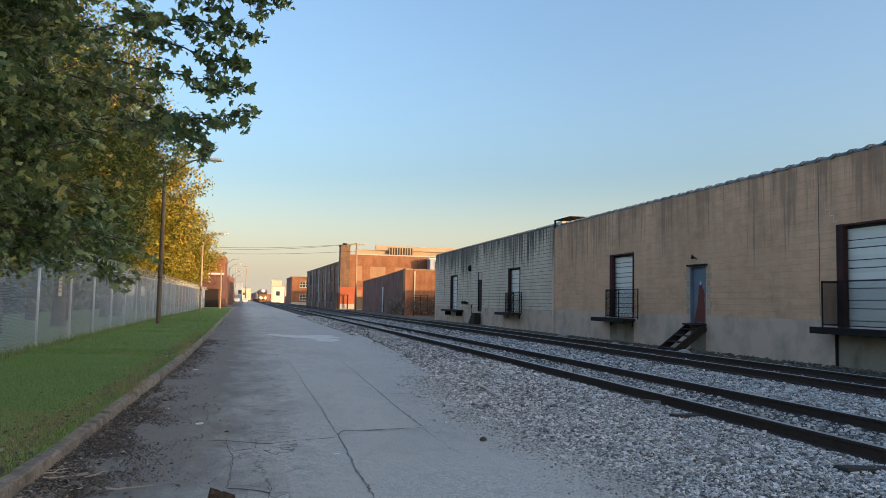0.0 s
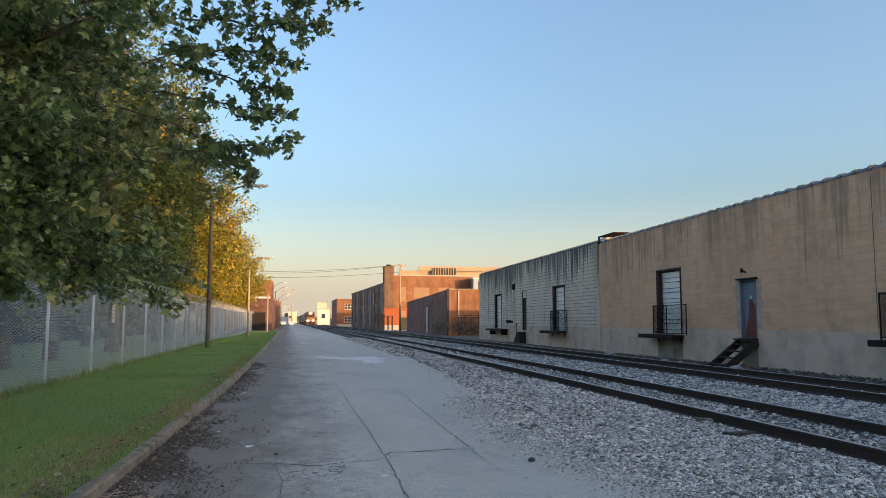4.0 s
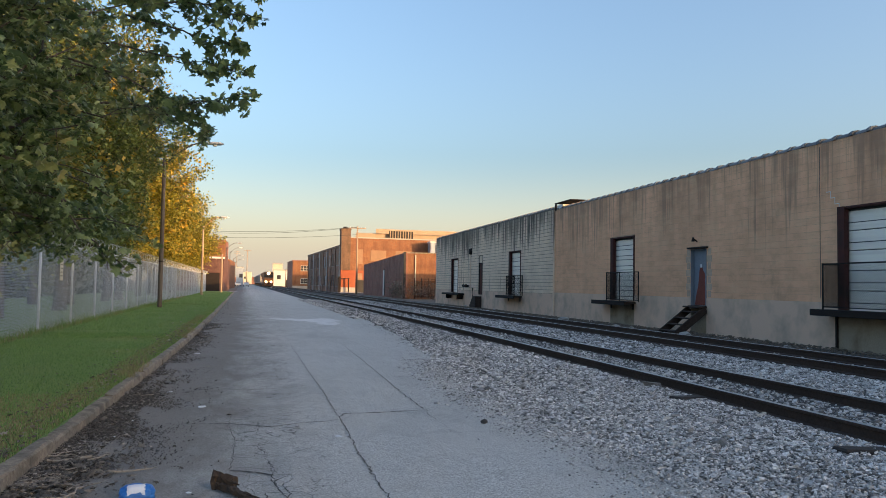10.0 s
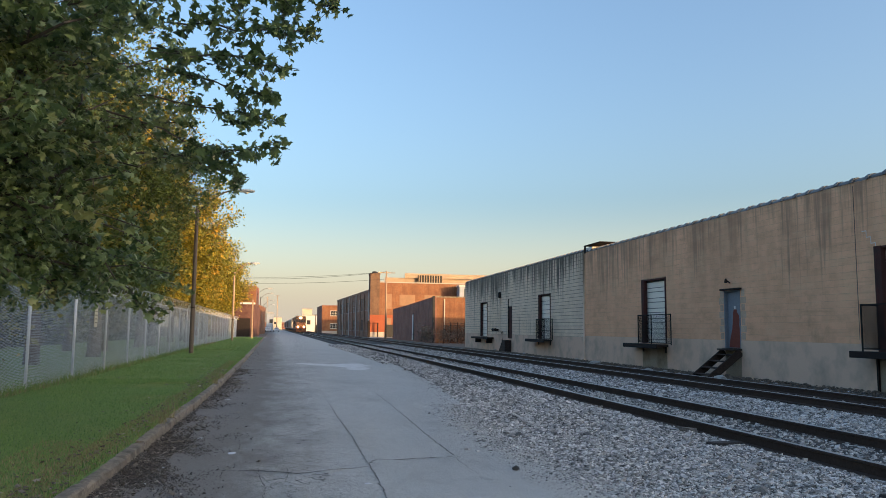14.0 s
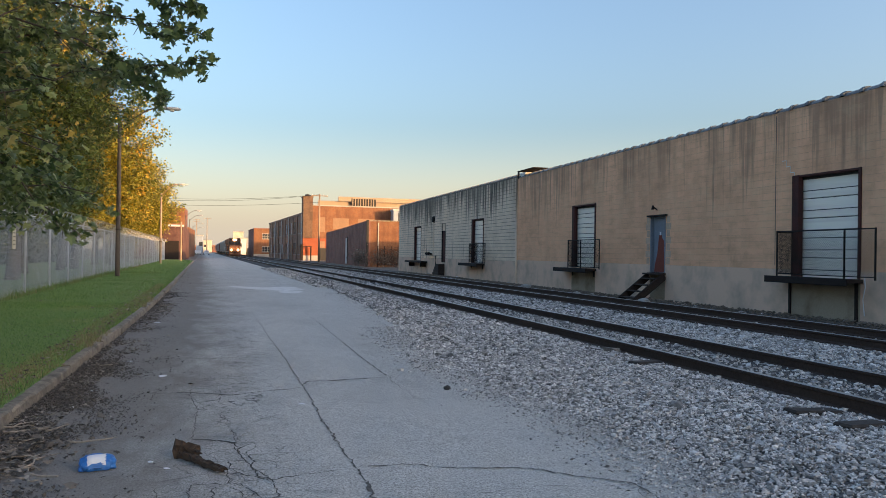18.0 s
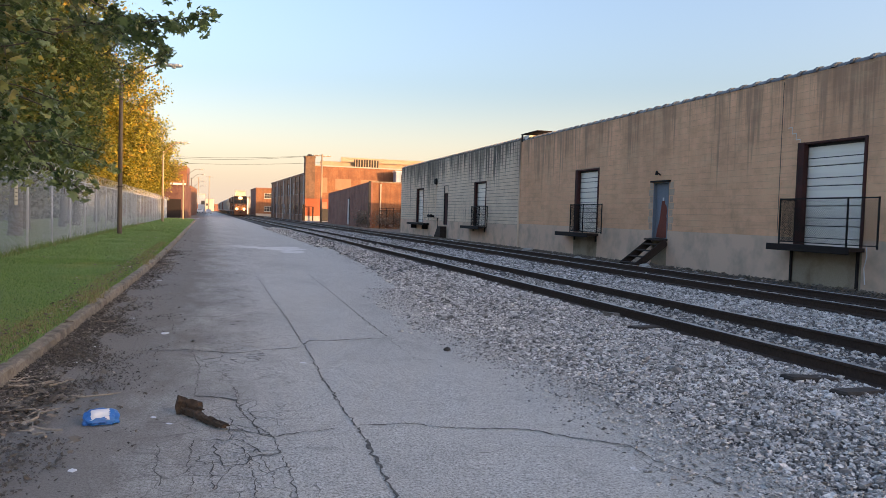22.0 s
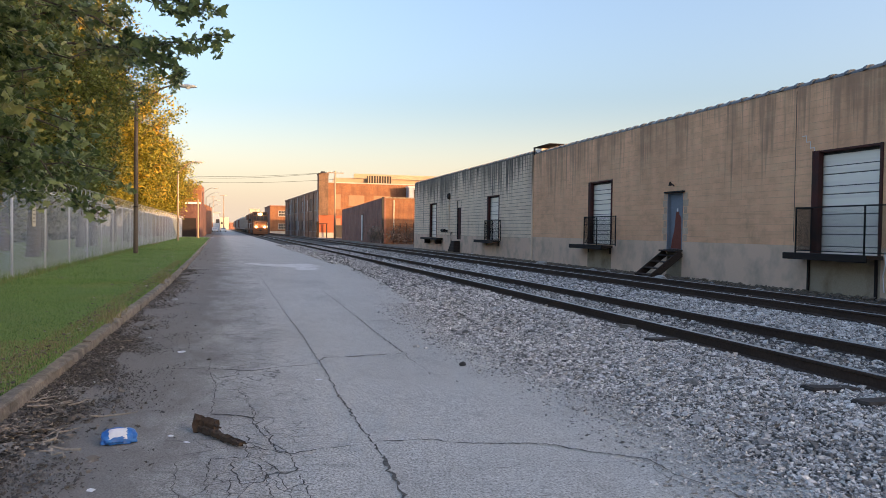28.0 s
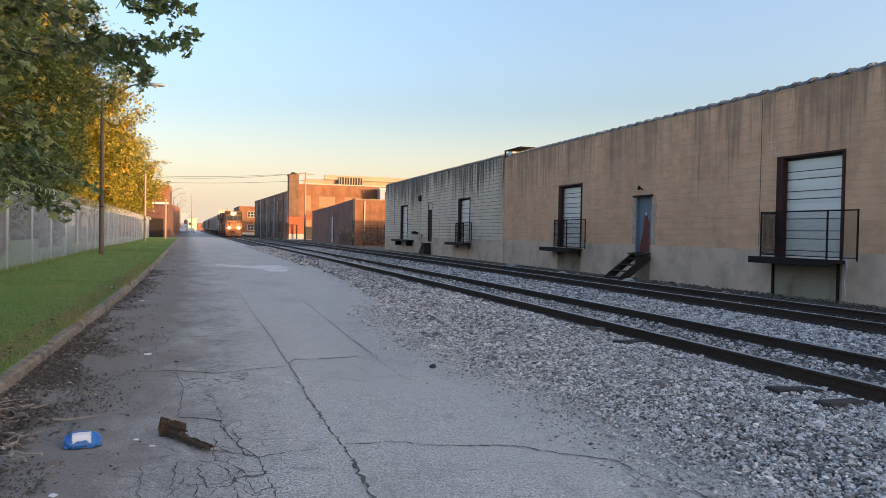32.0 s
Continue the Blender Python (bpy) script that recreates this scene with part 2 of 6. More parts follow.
ASPHALT = asphalt_material()
CRACK = surface("crack_dirt", (0.05, 0.046, 0.042), (0.17, 0.155, 0.14), 0.95, fine=25)
DIRT = surface("trackside_dirt", (0.12, 0.095, 0.072), (0.27, 0.22, 0.175), 0.95, fine=25, broad=0.5, relief=0.8, depth=0.02)
SOIL = surface("kerb_silt", (0.05, 0.044, 0.038), (0.15, 0.13, 0.11), 0.95, fine=30, relief=0.9, depth=0.02)
LAWN = surface("lawn_soil", (0.085, 0.165, 0.04), (0.17, 0.265, 0.07), 0.9, fine=35, broad=0.4, relief=0.9, depth=0.03, stain=(0.15, 0.23, 0.06))
BLADE = foliage("grass_blade", (0.055, 0.14, 0.03), (0.255, 0.41, 0.115), (0.29, 0.34, 0.12), 0.5, 0.35)
KERB = surface("weathered_kerb_concrete", (0.19, 0.155, 0.12), (0.36, 0.305, 0.235), 0.95, fine=28, broad=4.0, relief=1.0, depth=0.012, stain=(0.10, 0.085, 0.068), piece=0.15)
BALLAST_BED = surface("ballast_bed", (0.03, 0.028, 0.026), (0.10, 0.096, 0.092), 0.95, fine=22, broad=0.8, relief=1.0, depth=0.03)
RAIL_STEEL = surface("rusted_rail_steel", (0.036, 0.021, 0.015), (0.08, 0.048, 0.034), 0.9, 0.0, fine=30, broad=1.0)
RAIL_HEAD = surface("worn_rail_head", (0.42, 0.40, 0.38), (0.58, 0.55, 0.52), 0.32, 0.85, fine=60, broad=2.0, stretch=(1, 0.05, 1))
TIE_WOOD = surface("creosoted_tie", (0.022, 0.018, 0.015), (0.06, 0.05, 0.042), 0.9, fine=20, broad=2.0, relief=0.8, depth=0.008, piece=0.3)
BEIGE = painted_block("beige_painted_block", (0.86, 0.468, 0.275), (0.91, 0.532, 0.32), (0.16, 0.105, 0.078), 5.8, 3.2, 0.55, 0.69, 0.27)
PALE = painted_block("pale_painted_block", (0.84, 0.65, 0.48), (0.90, 0.73, 0.56), (0.05, 0.043, 0.037), 5.9, 2.6, 0.95, 0.585, 0.16)
BEIGE_JOINT = surface("beige_block_joint", (0.36, 0.23, 0.155), (0.55, 0.345, 0.23), 0.95, fine=6, broad=0.7, stain=(0.68, 0.42, 0.27))
QUOIN = surface("worn_pale_quoin", (0.50, 0.36, 0.26), (0.62, 0.47, 0.35), 0.9, fine=14, broad=2.0, stain=(0.42, 0.29, 0.2), piece=0.15)
STRAW = foliage("straw_grass", (0.19, 0.165, 0.075), (0.36, 0.30, 0.17), (0.22, 0.25, 0.08), 0.7, 0.2)
JOINT = surface("block_joint", (0.13, 0.105, 0.085), (0.20, 0.165, 0.135), 0.95)
BAY_BASE = surface("rust_stained_render", (0.30, 0.24, 0.17), (0.42, 0.35, 0.26), 0.9, fine=30, broad=1.2, relief=0.5, depth=0.006, stain=(0.15, 0.10, 0.055))
FOOTING = surface("footing_render", (0.69, 0.475, 0.345), (0.78, 0.565, 0.425), 0.9, fine=45, broad=1.1, relief=0.5, depth=0.006, stain=(0.43, 0.33, 0.25))
COPING = surface("glazed_clay_coping", (0.06, 0.058, 0.06), (0.26, 0.25, 0.24), 0.4, fine=12, broad=3.0, piece=0.5)
STEEL_DARK = surface("dark_rusted_steel", (0.010, 0.007, 0.006), (0.026, 0.017, 0.014), 0.95, 0.0, fine=35, broad=2.0)
JAMB = surface("oxblood_jamb_paint", (0.055, 0.017, 0.014), (0.095, 0.03, 0.024), 0.95, fine=30, broad=1.5, stain=(0.03, 0.02, 0.018))
DOOR_WHITE = surface("white_door_paint", (0.92, 0.875, 0.77), (0.95, 0.91, 0.82), 0.4, fine=20, broad=1.1, relief=0.1, stain=(0.78, 0.73, 0.66), stretch=(1, 0.12, 5))
DOOR_GAP = surface("door_seal", (0.06, 0.06, 0.06), (0.12, 0.12, 0.12), 0.8)
DOOR_BLUE = surface("faded_blue_grey_door_paint", (0.16, 0.20, 0.25), (0.24, 0.28, 0.33), 0.6, fine=25, broad=2.0)
DOOR_RUST = surface("red_primer_patch", (0.17, 0.035, 0.022), (0.26, 0.06, 0.035), 0.75, fine=18, broad=2.5)
WOOD_DARK = surface("weathered_dark_timber", (0.022, 0.014, 0.011), (0.07, 0.047, 0.037), 0.95, fine=14, broad=3.0, relief=0.6, depth=0.006, stretch=(1, 1, 4))
WIRE = surface("dull_fence_wire", (0.44, 0.50, 0.57), (0.60, 0.66, 0.73), 0.5, 0.25)
GALV = surface("galvanised_steel", (0.60, 0.62, 0.64), (0.78, 0.80, 0.82), 0.5, 0.25, fine=30, broad=2.0)
POLE_BROWN = surface("brown_lamp_post", (0.07, 0.055, 0.045), (0.13, 0.10, 0.08), 0.7, fine=25, broad=1.2)
POLE_WOOD = surface("utility_pole_wood", (0.30, 0.21, 0.14), (0.45, 0.33, 0.23), 0.85, fine=25, broad=1.0, stretch=(4, 4, 0.3))
LAMP_GREY = surface("lamp_housing_grey", (0.42, 0.42, 0.42), (0.55, 0.55, 0.55), 0.5)
BOARDED = surface("boarded_window_tan", (0.27, 0.155, 0.09), (0.35, 0.21, 0.13), 0.8, fine=10, broad=0.8)
PATCH = surface("pale_concrete_patch", (0.60, 0.59, 0.565), (0.80, 0.785, 0.76), 0.95, fine=30, broad=3.5, stain=(0.50, 0.485, 0.46))
# near-black green: the shade behind the fence is put into the leaf colour
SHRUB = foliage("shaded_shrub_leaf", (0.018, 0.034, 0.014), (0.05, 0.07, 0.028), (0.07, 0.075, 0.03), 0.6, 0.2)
GLASS_DARK = surface("dim_window_glass", (0.012, 0.014, 0.018), (0.03, 0.033, 0.04), 0.4, fine=4, broad=1.0, relief=0.02)
WHITE_TRIM = surface("white_trim", (0.68, 0.66, 0.62), (0.78, 0.76, 0.72), 0.6)
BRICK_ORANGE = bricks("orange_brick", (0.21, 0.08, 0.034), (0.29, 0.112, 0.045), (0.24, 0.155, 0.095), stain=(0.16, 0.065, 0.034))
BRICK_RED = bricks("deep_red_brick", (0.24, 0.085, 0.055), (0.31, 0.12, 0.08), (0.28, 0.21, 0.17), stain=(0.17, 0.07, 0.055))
# darker chimney brick: the stack's shaded look is put into the colour
BRICK_STACK_SHADE = bricks("shaded_chimney_brick", (0.14, 0.08, 0.05), (0.20, 0.115, 0.07), (0.15, 0.10, 0.07))
# red brick in tree shade: the shade is darkened into this colour
BRICK_HOUSE_SHADE = bricks("shaded_maroon_brick", (0.12, 0.05, 0.04), (0.17, 0.07, 0.055), (0.14, 0.09, 0.07))
BRICK_BROWN = bricks("dull_brown_brick", (0.30, 0.175, 0.115), (0.40, 0.24, 0.16), (0.24, 0.17, 0.12))
RED_PAINT = surface("orange_red_wall_paint", (0.30, 0.07, 0.028), (0.37, 0.10, 0.04), 0.8, fine=30, broad=0.8)
CONCRETE = surface("grey_concrete", (0.36, 0.34, 0.31), (0.48, 0.46, 0.43), 0.9, fine=30, broad=0.6)
TIMBER_NEW = surface("raw_timber_and_sheathing", (0.33, 0.245, 0.165), (0.46, 0.355, 0.25), 0.8, fine=15, broad=0.7)
SHEET_BLUE = surface("blue_grey_sheet_metal", (0.30, 0.36, 0.44), (0.42, 0.48, 0.56), 0.5, 0.2)
OFF_WHITE = surface("off_white_cladding", (0.62, 0.60, 0.57), (0.72, 0.70, 0.67), 0.7, broad=0.2)
BARK = surface("tree_bark", (0.05, 0.04, 0.032), (0.13, 0.105, 0.085), 0.95, fine=18, broad=2.0, relief=1.0, depth=0.02, stretch=(2, 2, 0.4))
LEAF_MAPLE = foliage("maple_leaf", (0.05, 0.09, 0.034), (0.28, 0.36, 0.145), (0.32, 0.27, 0.09), 0.32, 0.33)
# gold leaves: low sunlight is put into the colour, flecks of it in LEAF_GREEN
LEAF_SUN_GOLD = foliage("sun_gold_leaf", (0.12, 0.15, 0.03), (0.46, 0.38, 0.05), (0.56, 0.32, 0.035), 0.5, 0.3)
LEAF_GREEN = foliage("green_leaf", (0.075, 0.12, 0.035), (0.22, 0.255, 0.06), (0.46, 0.31, 0.05), 0.5, 0.35)
ROOF_TAR = surface("tar_roof", (0.05, 0.05, 0.05), (0.09, 0.088, 0.085), 0.9)
STONE = surface("crushed_stone", (0.25, 0.24, 0.23), (0.70, 0.675, 0.64), 0.9, fine=40, broad=1.2, relief=0.6, depth=0.004, piece=0.75)
LITTER_LEAF = foliage("dry_leaf", (0.055, 0.045, 0.036), (0.20, 0.165, 0.13), (0.42, 0.38, 0.33), 0.8, 0.1)
TWIG = surface("dry_twig", (0.22, 0.185, 0.15), (0.40, 0.35, 0.29), 0.9)
ROTTEN = surface("rotten_timber", (0.026, 0.016, 0.010), (0.11, 0.068, 0.042), 0.95, fine=12, broad=5.0, relief=1.0, depth=0.02)
BAG_BLUE = surface("blue_plastic_wrapper", (0.015, 0.13, 0.42), (0.03, 0.20, 0.55), 0.3, fine=12, broad=8.0, relief=0.5, depth=0.01)
PAPER = surface("white_label", (0.72, 0.73, 0.75), (0.80, 0.80, 0.82), 0.6)
LOCO_ORANGE = surface("locomotive_orange", (0.14, 0.05, 0.02), (0.21, 0.075, 0.028), 0.5, fine=6, broad=0.6)
LOCO_DARK = surface("locomotive_dark_brown", (0.11, 0.055, 0.032), (0.18, 0.09, 0.05), 0.55, fine=6, broad=0.6)
HOPPER = surface("grey_freight_car", (0.34, 0.31, 0.27), (0.44, 0.40, 0.35), 0.7, fine=4, broad=0.5)
HOPPER_RED = surface("oxide_freight_car", (0.16, 0.06, 0.04), (0.24, 0.09, 0.06), 0.7, fine=4, broad=0.5)
BLACK = surface("black_underframe", (0.015, 0.015, 0.015), (0.035, 0.033, 0.03), 0.7)
HEADLIGHT = glow("lit_headlight", (1.0, 0.76, 0.42), 45.0)
CAR_PAINT = surface("pale_car_paint", (0.6, 0.6, 0.6), (0.68, 0.68, 0.68), 0.3)
RUBBER = surface("tyre_rubber", (0.02, 0.02, 0.02), (0.04, 0.04, 0.04), 0.85)
SIGN_TAN = surface("faded_sign_board", (0.50, 0.46, 0.36), (0.62, 0.58, 0.48), 0.7)
SIGN_MARK = surface("faded_sign_marks", (0.10, 0.09, 0.08), (0.16, 0.14, 0.12), 0.8)


# ---- mesh helpers ----
def box(bm, x0, x1, y0, y1, z0, z1, m=None):
    vs = [bm.verts.new((x, y, z)) for x in (x0, x1) for y in (y0, y1) for z in (z0, z1)]
    if m is not None:
        for v in vs:
            v.co = m @ v.co
    for f in ((0, 1, 3, 2), (4, 6, 7, 5), (0, 4, 5, 1), (2, 3, 7, 6), (0, 2, 6, 4), (1, 5, 7, 3)):
        bm.faces.new([vs[i] for i in f])
    return vs


def tube(bm, p, q, r0, r1=None, n=8, caps=True):
    p, q = Vector(p), Vector(q)
    r1 = r0 if r1 is None else r1
    d = (q - p).normalized()
    a = d.orthogonal().normalized()
    b = d.cross(a)
    rings = []
    for c, r in ((p, r0), (q, r1)):
        rings.append([bm.verts.new(c + (a * math.cos(2 * math.pi * k / n) + b * math.sin(2 * math.pi * k / n)) * r) for k in range(n)])
    for k in range(n):
        bm.faces.new((rings[0][k], rings[0][(k + 1) % n], rings[1][(k + 1) % n], rings[1][k]))
    if caps and n > 2:
        bm.faces.new(rings[0][::-1])
        bm.faces.new(rings[1])


def path_tube(bm, pts, radii, n=6):
    """A tube along a run of points."""
    pts = [Vector(p) for p in pts]
    rings = []
    up = Vector((0.13, 0.29, 0.95))
    for i, p in enumerate(pts):
        d = (pts[min(i + 1, len(pts) - 1)] - pts[max(i - 1, 0)]).normalized()
        a = d.cross(up)
        a = a.normalized() if a.length > 1e-4 else d.orthogonal().normalized()
        b = d.cross(a)
        r = radii[i] if not isinstance(radii, float) else radii
        rings.append([bm.verts.new(p + (a * math.cos(2 * math.pi * k / n) + b * math.sin(2 * math.pi * k / n)) * r) for k in range(n)])
    for u, v in zip(rings, rings[1:]):
        for k in range(n):
            bm.faces.new((u[k], u[(k + 1) % n], v[(k + 1) % n], v[k]))
    bm.faces.new(rings[0][::-1])
    bm.faces.new(rings[-1])


def finish(name, bm, material, smooth=False):
    me = bpy.data.meshes.new(name)
    bmesh.ops.recalc_face_normals(bm, faces=bm.faces)
    bm.to_mesh(me)
    bm.free()
    me.materials.append(material)
    if smooth:
        me.polygons.foreach_set("use_smooth", [True] * len(me.polygons))
    return me


def part(name, bm, material, parent=None, label="", smooth=False):
    ob = new(name, finish(name, bm, material, smooth))
    ob.parent = parent
    return tagged(ob, label)


def piece(name, me, parent, m=None):
    ob = new(name, me)
    ob.parent = parent
    if m is not None:
        ob.matrix_basis = m
    return ob


def thing(name, m, label, category, group="", kind=""):
    ob = new(name)
    ob.matrix_basis = m
    return tagged(ob, label, category, group, kind)


def boxes(*rows, bevel=0.0):
    bm = bmesh.new()
    for r in rows:
        box(bm, *r)
    if bevel:
        bmesh.ops.bevel(bm, geom=bm.edges[:], offset=bevel, segments=1, affect="EDGES")
    return bm


def tri_mesh(name, verts, faces, material, sides=3, smooth=False):
    """A mesh straight from arrays of vertices and faces of equal size."""
    verts, faces = np.asarray(verts, np.float32).reshape(-1, 3), np.asarray(faces, np.int32).reshape(-1, sides)
    me = bpy.data.meshes.new(name)
    me.vertices.add(len(verts))
    me.vertices.foreach_set("co", verts.ravel())
    me.loops.add(faces.size)
    me.loops.foreach_set("vertex_index", faces.ravel())
    me.polygons.add(len(faces))
    me.polygons.foreach_set("loop_start", np.arange(0, faces.size, sides, dtype=np.int32))
    me.polygons.foreach_set("use_smooth", np.full(len(faces), smooth))
    me.update(calc_edges=True)
    me.materials.append(material)
    return me


def scatter(shape_v, shape_f, places, turns, sizes):
    """Copies of a small shape: places (n,3), turns (n,3,3), sizes (n,3)."""
    n, k = len(places), len(shape_v)
    v = np.einsum("nij,nkj->nki", turns, shape_v[None] * sizes[:, None]) + places[:, None]
    f = shape_f[None] + (np.arange(n) * k)[:, None, None]
    return v.reshape(-1, 3), f.reshape(-1, shape_f.shape[1])


def random_turns(n, tilt=math.pi, rng=np.random):
    a, b, c = rng.uniform(0, 2 * math.pi, n), rng.uniform(-tilt, tilt, n), rng.uniform(-tilt, tilt, n)
    o, l = np.zeros(n), np.ones(n)
    rz = np.stack([np.cos(a), -np.sin(a), o, np.sin(a), np.cos(a), o, o, o, l], -1).reshape(-1, 3, 3)
    rx = np.stack([l, o, o, o, np.cos(b), -np.sin(b), o, np.sin(b), np.cos(b)], -1).reshape(-1, 3, 3)
    ry = np.stack([np.cos(c), o, np.sin(c), o, l, o, -np.sin(c), o, np.cos(c)], -1).reshape(-1, 3, 3)
    return rx @ ry @ rz


# ---- plan: the street runs along y and bends slightly to the west beyond y = 20 ----
def bend(y):
    s = y - 20.0
    return -0.033 * 0.5 * (s + math.sqrt(s * s + 120.0)) + 0.033 * 0.5 * (math.sqrt(900.0 + 120.0) - 30.0)


KERB_X, FENCE_X, WALL_X, TRACK_A, TRACK_B = -1.86, -5.8, 15.1, 6.98, 11.3
HEAD_A, HEAD_B = 0.20, 0.25


def track_b(y):
    return TRACK_B + bend(y) * (1.0 if y > 60 else 0.75 + 0.25 * max(0, y) / 60)


def strip(name, xs, zs, ys, material, wobble=None):
    """A ground strip that follows the bend: xs and zs across, ys along."""
    v, f = [], []
    for j, y in enumerate(ys):
        for i, (x, z) in enumerate(zip(xs, zs)):
            dx, dz = wobble(i, x, y) if wobble else (0, 0)
            v.append((x + bend(y) + dx, y, z + dz))
    w = len(xs)
    for j in range(len(ys) - 1):
        for i in range(w - 1):
            a = j * w + i
            f.append((a, a + 1, a + w + 1, a + w))
    return new(name, tri_mesh(name, v, f, material, 4, True))


# ---- ground, road, verge, track bed ----
rng = np.random.RandomState(7)
YS = [-60, -40, -20, -8] + [0.5 * k for k in range(0, 60)] + list(range(30, 80, 2)) + list(range(80, 200, 10)) + [200, 240, 280, 320, 380, 450]
ground = new("ground", tri_mesh("ground", [(-2500, -2500, -0.06), (2500, -2500, -0.06), (2500, 2500, -0.06), (-2500, 2500, -0.06)], [(0, 1, 2, 3)], DIRT, 4))
tagged(ground, "dusty bare ground reaching to the horizon", "ground", kind="structure")


def bed_edge(y):
    """Where the gravel begins beside the asphalt."""
    return float(np.interp(y, [0, 5.8, 8.7, 11, 15.5, 23, 34, 60], [3.45, 3.55, 3.3, 3.15, 3.6, 4.2, 4.8, 5.1])) + 0.12 * noise.noise((0.0, y * 0.9, 3.0))


def road_wobble(i, x, y):
    n = noise.noise((x * 0.7, y * 0.35, 0.0))
    edge = 0.2 * noise.noise((3.1, y * 0.45, 5.0)) if i == 12 else 0.0
    return edge, 0.012 * n if 0 < i < 12 else 0.0


road = strip("road", [KERB_X + 0.02 + k * (5.4 - KERB_X) / 12 for k in range(13)], [0.0] * 8 + [-0.005, -0.01, -0.015, -0.03, -0.05], YS, ASPHALT, road_wobble)
tagged(road, "worn grey asphalt road with cracks and pale gravel dust", "road", kind="structure")
verge_x = [-60, -30, -14, -9, -7, -6, -5, -4, -3, -2.5, -1.965]
verge_z = [0.1, 0.1, 0.12, 0.16, 0.17, 0.17, 0.17, 0.16, 0.15, 0.135, 0.116]
verge = strip("lawn", verge_x, verge_z, [y for y in YS if y < 118], LAWN,
              lambda i, x, y: (0, 0.03 * noise.noise((x * 0.5, y * 0.4, 2.0)) if 3 < i < 10 else 0))
tagged(verge, "mown green lawn strip behind the kerb", "lawn", kind="structure")

BED_X = [3.3, 3.9, 4.6, 5.4, 6.2, 6.98, 7.8, 8.6, 9.4, 10.2, 11.3, 12.3, 13.1, 13.8, 15.2]
BED_Z = [-0.015, 0.02, 0.05, 0.065, 0.04, 0.035, 0.04, 0.07, 0.05, 0.07, 0.085, 0.07, 0.05, 0.02, 0.0]


def bed_height(x):
    return np.interp(x, BED_X, BED_Z)


def bed_wobble(i, x, y):
    shift = (bed_edge(y) - 3.3) * (5.4 - x) / 2.1 if x < 5.4 else 0.0
    return shift, 0.025 * noise.noise((x, y * 0.8, 9.0)) if 1 < i < 14 else 0.0


bed = strip("track_bed", BED_X, BED_Z, YS, BALLAST_BED, bed_wobble)
tagged(bed, "grey gravel bed under the two tracks", "track bed", kind="structure")

# kerb: worn concrete lengths with open joints
kerb = thing("kerb", pose(0, 0, 0), "tan weathered concrete kerb with broken joints", "kerb", kind="structure")
kerb_r = random.Random(3)
y = -20.0
while y < 112:
    n = kerb_r.uniform(1.7, 3.2) if y < 60 else 6.0
    bm = bmesh.new()
    steps = 14
    sec = [(-0.14, -0.05), (-0.14, 0.12), (-0.11, 0.13), (-0.02, 0.125), (0.0, 0.105), (0.01, 0.03), (0.02, -0.05)]
    rings = []
    lean, rise = kerb_r.uniform(-0.012, 0.012), kerb_r.uniform(-0.02, 0.012)
    for k in range(steps):
        yy = y + 0.012 + (n - 0.024) * k / (steps - 1)
        chip = 0.0 if 0 < k < steps - 1 else kerb_r.uniform(0.0, 0.03)
        rings.append([bm.verts.new((KERB_X + bend(yy) + sx + lean + kerb_r.uniform(-0.008, 0.008) * (sz > 0),
                                    yy, (sz + rise - chip + kerb_r.uniform(-0.006, 0.006)) if sz > 0 else sz)) for sx, sz in sec])
    for u, v in zip(rings, rings[1:]):
        for a in range(len(sec) - 1):
            bm.faces.new((u[a], u[a + 1], v[a + 1], v[a]))
    bm.faces.new(rings[0])
    bm.faces.new(rings[-1][::-1])
    part("kerb_stone", bm, KERB, kerb)
    y += n


# cracks in the asphalt: ragged dark ribbons
def crack(points, width, seed, stray=1.0):
    r = random.Random(seed)
    line = []
    for (x0, y0), (x1, y1) in zip(points, points[1:]):
        n = max(2, int(math.hypot(x1 - x0, y1 - y0) / 0.04))
        for k in range(n):
            u = k / n
            px_, py_ = x0 + (x1 - x0) * u, y0 + (y1 - y0) * u
            line.append((px_ + 0.05 * stray * noise.noise((px_ * 3.0, py_ * 3.0, seed)) + r.gauss(0, 0.009), py_ + 0.07 * stray * noise.noise((py_ * 3.0, px_ * 3.0, seed + 0.5)) + r.gauss(0, 0.009)))
    line.append(points[-1])
    v, f = [], []
    for k, (x, yy) in enumerate(line):
        a, b = line[max(k - 1, 0)], line[min(k + 1, len(line) - 1)]
        d = math.hypot(b[0] - a[0], b[1] - a[1]) or 1.0
        nx, ny = -(b[1] - a[1]) / d, (b[0] - a[0]) / d
        w = 0.24 * width * min(1.0, 9.5 / max(yy, 1.0)) * r.uniform(0.2, 1.55) * (0.25 if k in (0, len(line) - 1) else 1)
        z = 0.005 + 0.012 * noise.noise((x * 0.7, yy * 0.35, 0.0))
        v += [(x + nx * w, yy + ny * w, z), (x - nx * w, yy - ny * w, z)]
    for k in range(len(line) - 1):
        f.append((2 * k, 2 * k + 1, 2 * k + 3, 2 * k + 2))
    ob = new("crack", tri_mesh("crack", v, f, CRACK, 4))
    ob.parent = road


